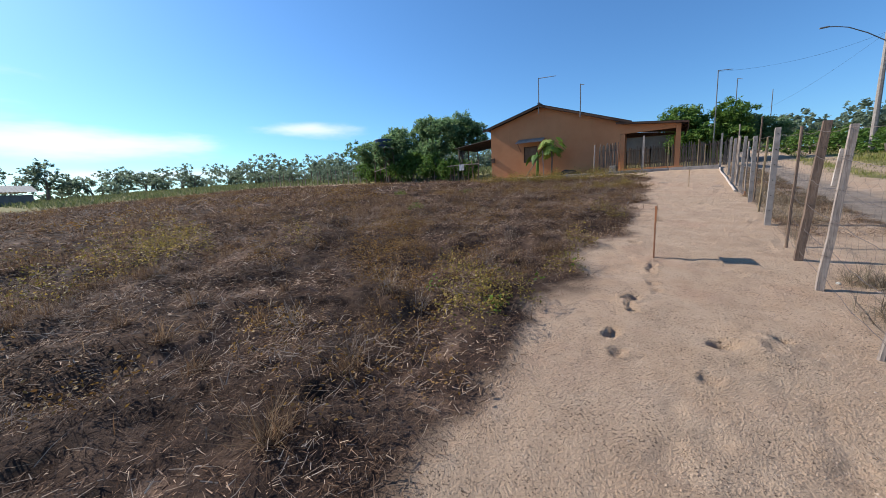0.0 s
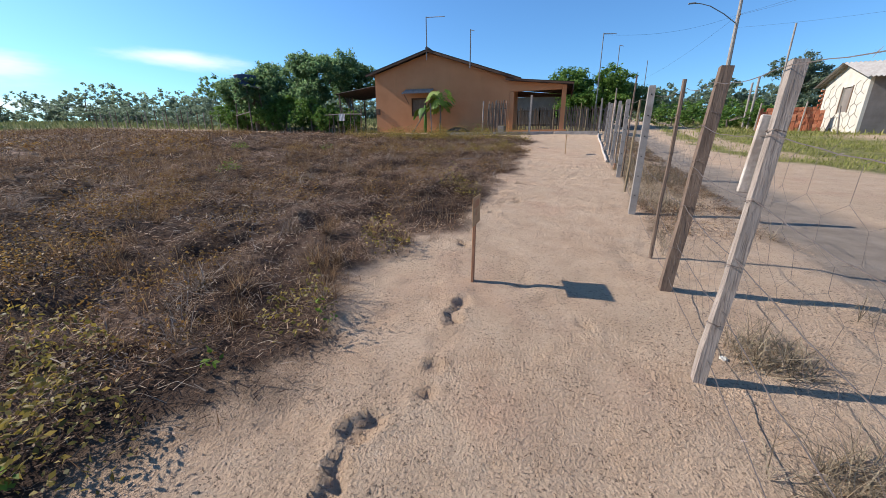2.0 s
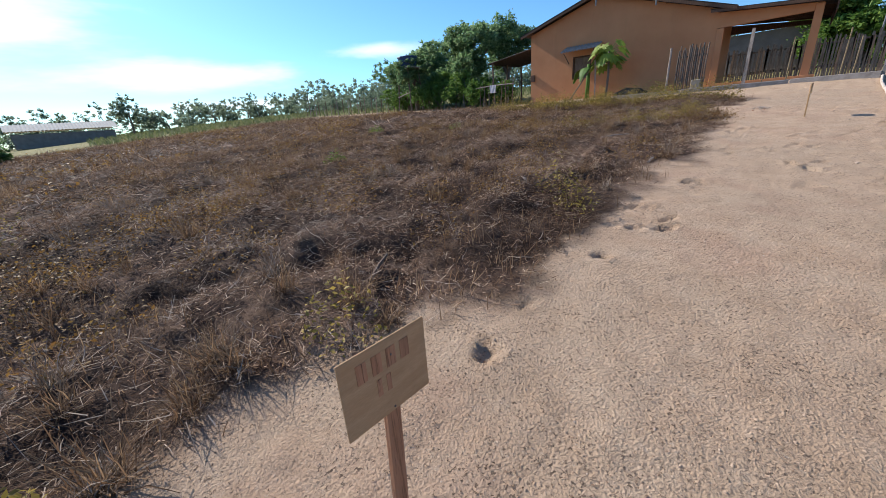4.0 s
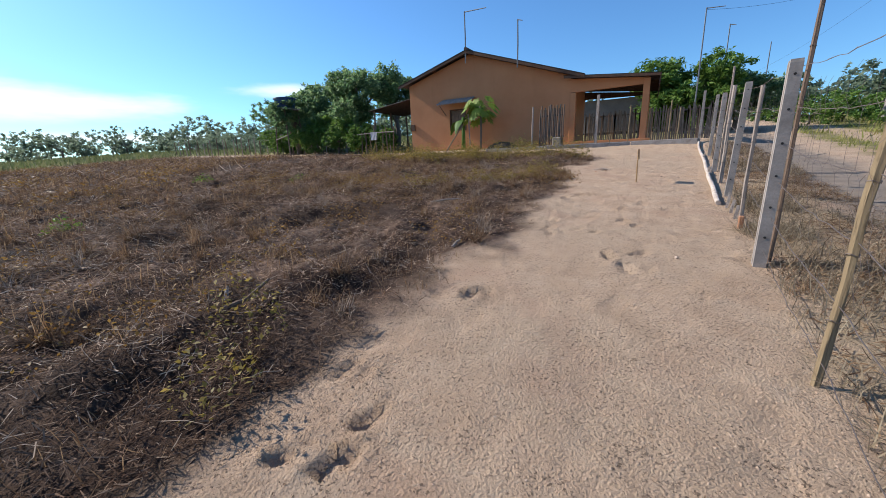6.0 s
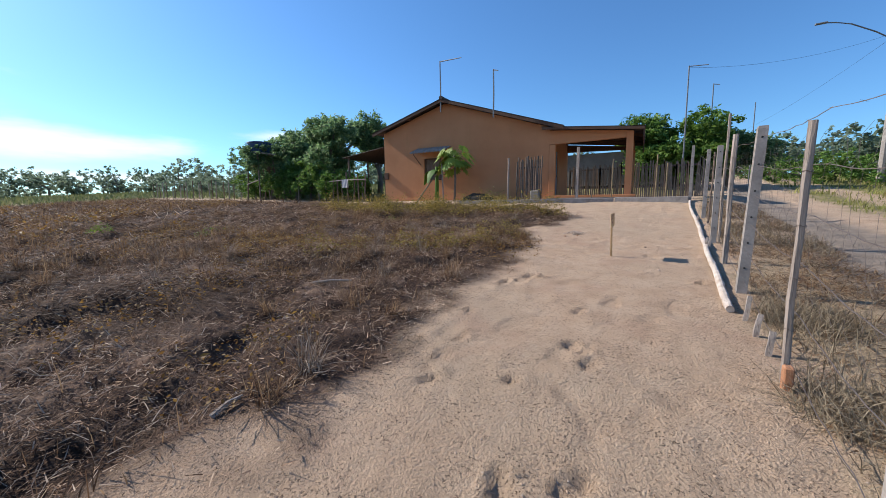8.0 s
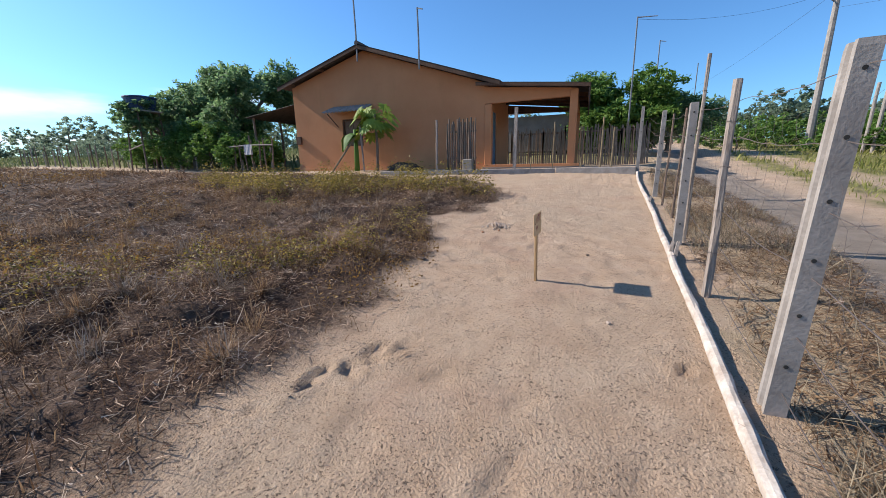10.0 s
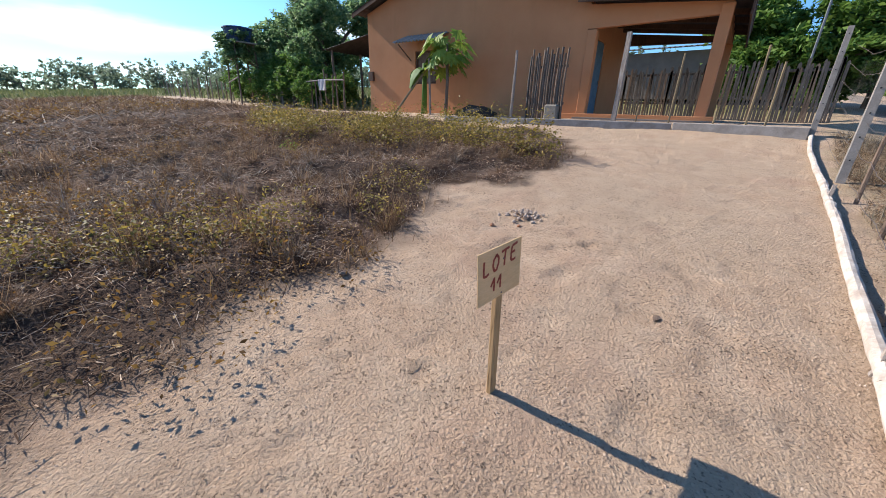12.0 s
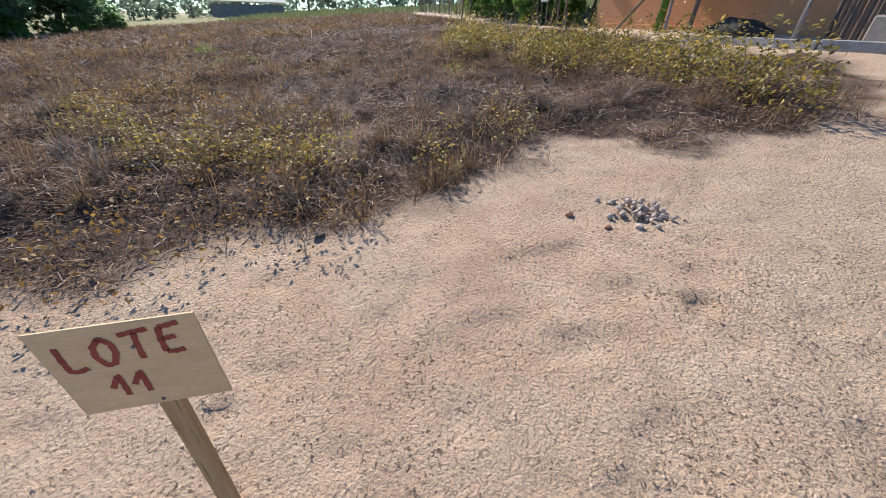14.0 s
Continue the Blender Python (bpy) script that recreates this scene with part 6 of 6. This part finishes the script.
def mesh_brick(size):
    bm = box(*size, (0, 0, 0), 0.008)
    me = bpy.data.meshes.new("brick")
    bm.to_mesh(me)
    bm.free()
    me.materials.append(M_BRICK)
    return me


def brick_stack():
    s = thing("brick_stack", 12.2, 33.6, float(base_z(12.2, 33.6)), "long stack of red hollow bricks on the grass", "bricks", rz=radians(-8))
    me = mesh_brick((0.20, 0.26, 0.20))
    rng = random.Random(17)
    for r in range(7):
        for c in range(15):
            if r > 5 and rng.random() < 0.35:
                continue
            ob = new("brick", me)
            ob.parent = s
            ob.location = (-1.55 + 0.215 * c + rng.uniform(-.015, .015), rng.uniform(-.03, .03), 0.205 * r)
            ob.rotation_euler = (0, 0, rng.uniform(-.06, .06))
    for k, x in enumerate((-1.75, -1.0, 0.5)):
        p = part("prop", tube([(x, -0.35, -0.1), (x + 0.12, -0.16, 1.75)], [0.045, 0.04], 6), M_OLDWOOD, s)


def street_lamp():
    z = float(base_z(10.3, 41.6))
    p = thing("street_lamp", 10.3, 41.6, z, "tall tapered concrete power pole with a curved lamp arm", "street lamp")
    part("pole", tube([(0, 0, -0.3), (0.02, 0, 4.8), (0.03, 0, 9.75)], [0.19, 0.16, 0.11], 8), M_CONCRETE, p)
    pts = [(0, 0, 7.8), (-1.0, -0.15, 8.55), (-2.1, -0.4, 9.15), (-2.8, -0.6, 9.33), (-3.2, -0.7, 9.38)]
    arm = part("arm", tube(pts, [0.035] * 5, 7), M_STEEL, p)
    part("lamp_head", box(0.55, 0.18, 0.09, (-3.45, -0.75, 9.34), 0.03), M_STEEL, arm)
    part("crossarm", box(0.08, 0.7, 0.08, (0.06, 0, 8.3)), M_DARKWOOD, p)
    for k in (-1, 1):
        part("insulator", tube([(0.06, 0.28 * k, 8.38), (0.06, 0.28 * k, 8.5)], [0.04, 0.03], 8), M_STEEL, p)
    # cables to the next poles
    for k, (a, b, sag) in enumerate((((10.36, 41.6, z + 8.45), (20, 6, 9.6), 0.9), ((10.36, 41.88, z + 8.45), (21, 6, 9.4), 1.0), ((10.36, 41.5, z + 7.5), (30, 24, 9.0), 0.8), ((10.36, 41.6, z + 8.45), (0.44, 32.8, 8.5), 0.5), ((10.36, 41.88, z + 8.45), (4.6, 90, 12), 1.2))):
        a, b = Vector(a), Vector(b)
        pts = [(b - a) * (i / 18) - Vector((0, 0, sag * 4 * (i / 18) * (1 - i / 18))) for i in range(19)]
        w = part("power_cable", tube(pts, [0.007] * 19, 4), M_CABLE)
        w.location = a
        tagged(w, "thin dark power cable strung from the pole", "cable", "power cables")
    for k, (x, y, h, r) in enumerate(((12.45, 36.9, 6.8, 0.06), (11.2, 37.2, 3.6, 0.075), (10.9, 37.3, 3.2, 0.07), (20.0, 6.0, 9.4, 0.14), (30, 24, 8.5, 0.14))):
        post_thing("utility_pole", x, y, h, r * 2, M_CONCRETE, "plain grey pole beside the road", "pole", (0.05, 0), "roadside poles", 0.03, 8, 500 + k)
    for k, (x, y) in enumerate(((15.4, 30.0), (17.4, 29.8), (18.6, 29.9), (19.9, 29.7), (21.0, 29.9), (13.2, 30.2))):
        post_thing("wooden_post", x, y, 1.5, 0.09, M_OLDWOOD, "leaning grey stake before the grey house", "fence post", (0.25 * math.sin(k * 2.1), 0), "house stakes", 0.12, 6, 520 + k)


grey_house()
brick_stack()
street_lamp()


# ---------------------------------------------------------------- small things on the path
def small_things():
    me = []
    rng = random.Random(23)
    for k in range(6):
        bm = bmesh.new()
        bmesh.ops.create_icosphere(bm, subdivisions=1, radius=1.0)
        sc = Vector((rng.uniform(.7, 1.2), rng.uniform(.6, 1.0), rng.uniform(.45, .8)))
        for v in bm.verts:
            v.co = Vector((v.co.x * sc.x, v.co.y * sc.y, v.co.z * sc.z)) * rng.uniform(0.8, 1.15)
        m = bpy.data.meshes.new("stone")
        bm.to_mesh(m)
        bm.free()
        m.materials.append(M_STONE)
        me.append(m)
    p = thing("rubble_pile", -1.39, 17.13, tz1(-1.39, 17.13), "small pile of pale broken rubble on the sand", "rubble")
    for k in range(80):
        a, q = rng.uniform(0, 6.283), abs(rng.gauss(0, 0.10))
        ob = new("stone", me[k % 6])
        ob.parent = p
        x, y = q * math.cos(a), q * math.sin(a)
        s = rng.uniform(0.009, 0.024)
        ob.location = (x, y, tz1(-1.39 + x, 17.13 + y) - p.location.z + s * 0.4 + max(0, 0.05 - q * 0.28) * rng.random())
        ob.scale = (s, s, s)
        ob.rotation_euler = (rng.uniform(0, 3), rng.uniform(0, 3), rng.uniform(0, 6))
    for k, (x, y, s, mat) in enumerate(((-1.5, 16.75, 0.022, M_REDWOOD), (-1.3, 16.85, 0.02, M_REDWOOD), (-1.25, 17.0, 0.03, M_STONE), (0.15, 14.6, 0.02, M_STONE), (-0.1, 16.2, 0.022, M_DARKWOOD), (-1.72, 15.4, 0.03, M_DARKWOOD), (1.02, 4.6, 0.02, M_PALEWALL), (0.3, 10.9, 0.02, M_STONE))):
        m = me[k % 6].copy()
        m.materials[0] = mat
        ob = new("stone", m)
        ob.location, ob.scale = (x, y, tz1(x, y) + s * 0.35), (s, s * 1.4, s)
        tagged(ob, "small loose clod lying on the sand", "stone", "loose stones")
    for k, (x, y, L, a) in enumerate(((-2.2, 8.3, 0.3, 1.1), (-2.36, 8.4, 0.2, 2.6), (-2.05, 8.42, 0.45, 1.95), (-3.2, 12.2, 0.5, 0.3), (-2.0, 5.9, 0.4, 2.2), (-1.7, 10.4, 0.16, 1.5))):
        z = tz1(x, y)
        bm = tube([(0, 0, 0.01), (L * 0.5 * math.cos(a), L * 0.5 * math.sin(a), 0.05), (L * math.cos(a), L * math.sin(a), 0.06 + 0.1 * (k == 0))], [0.018, 0.015, 0.009], 6, None, 0.15, rng)
        ob = part("dead_branch", bm, M_OLDWOOD if k % 2 else M_DARKWOOD)
        ob.location = (x, y, z)
        tagged(ob, "short dead branch lying in the dry field", "branch", "dead branches")


small_things()
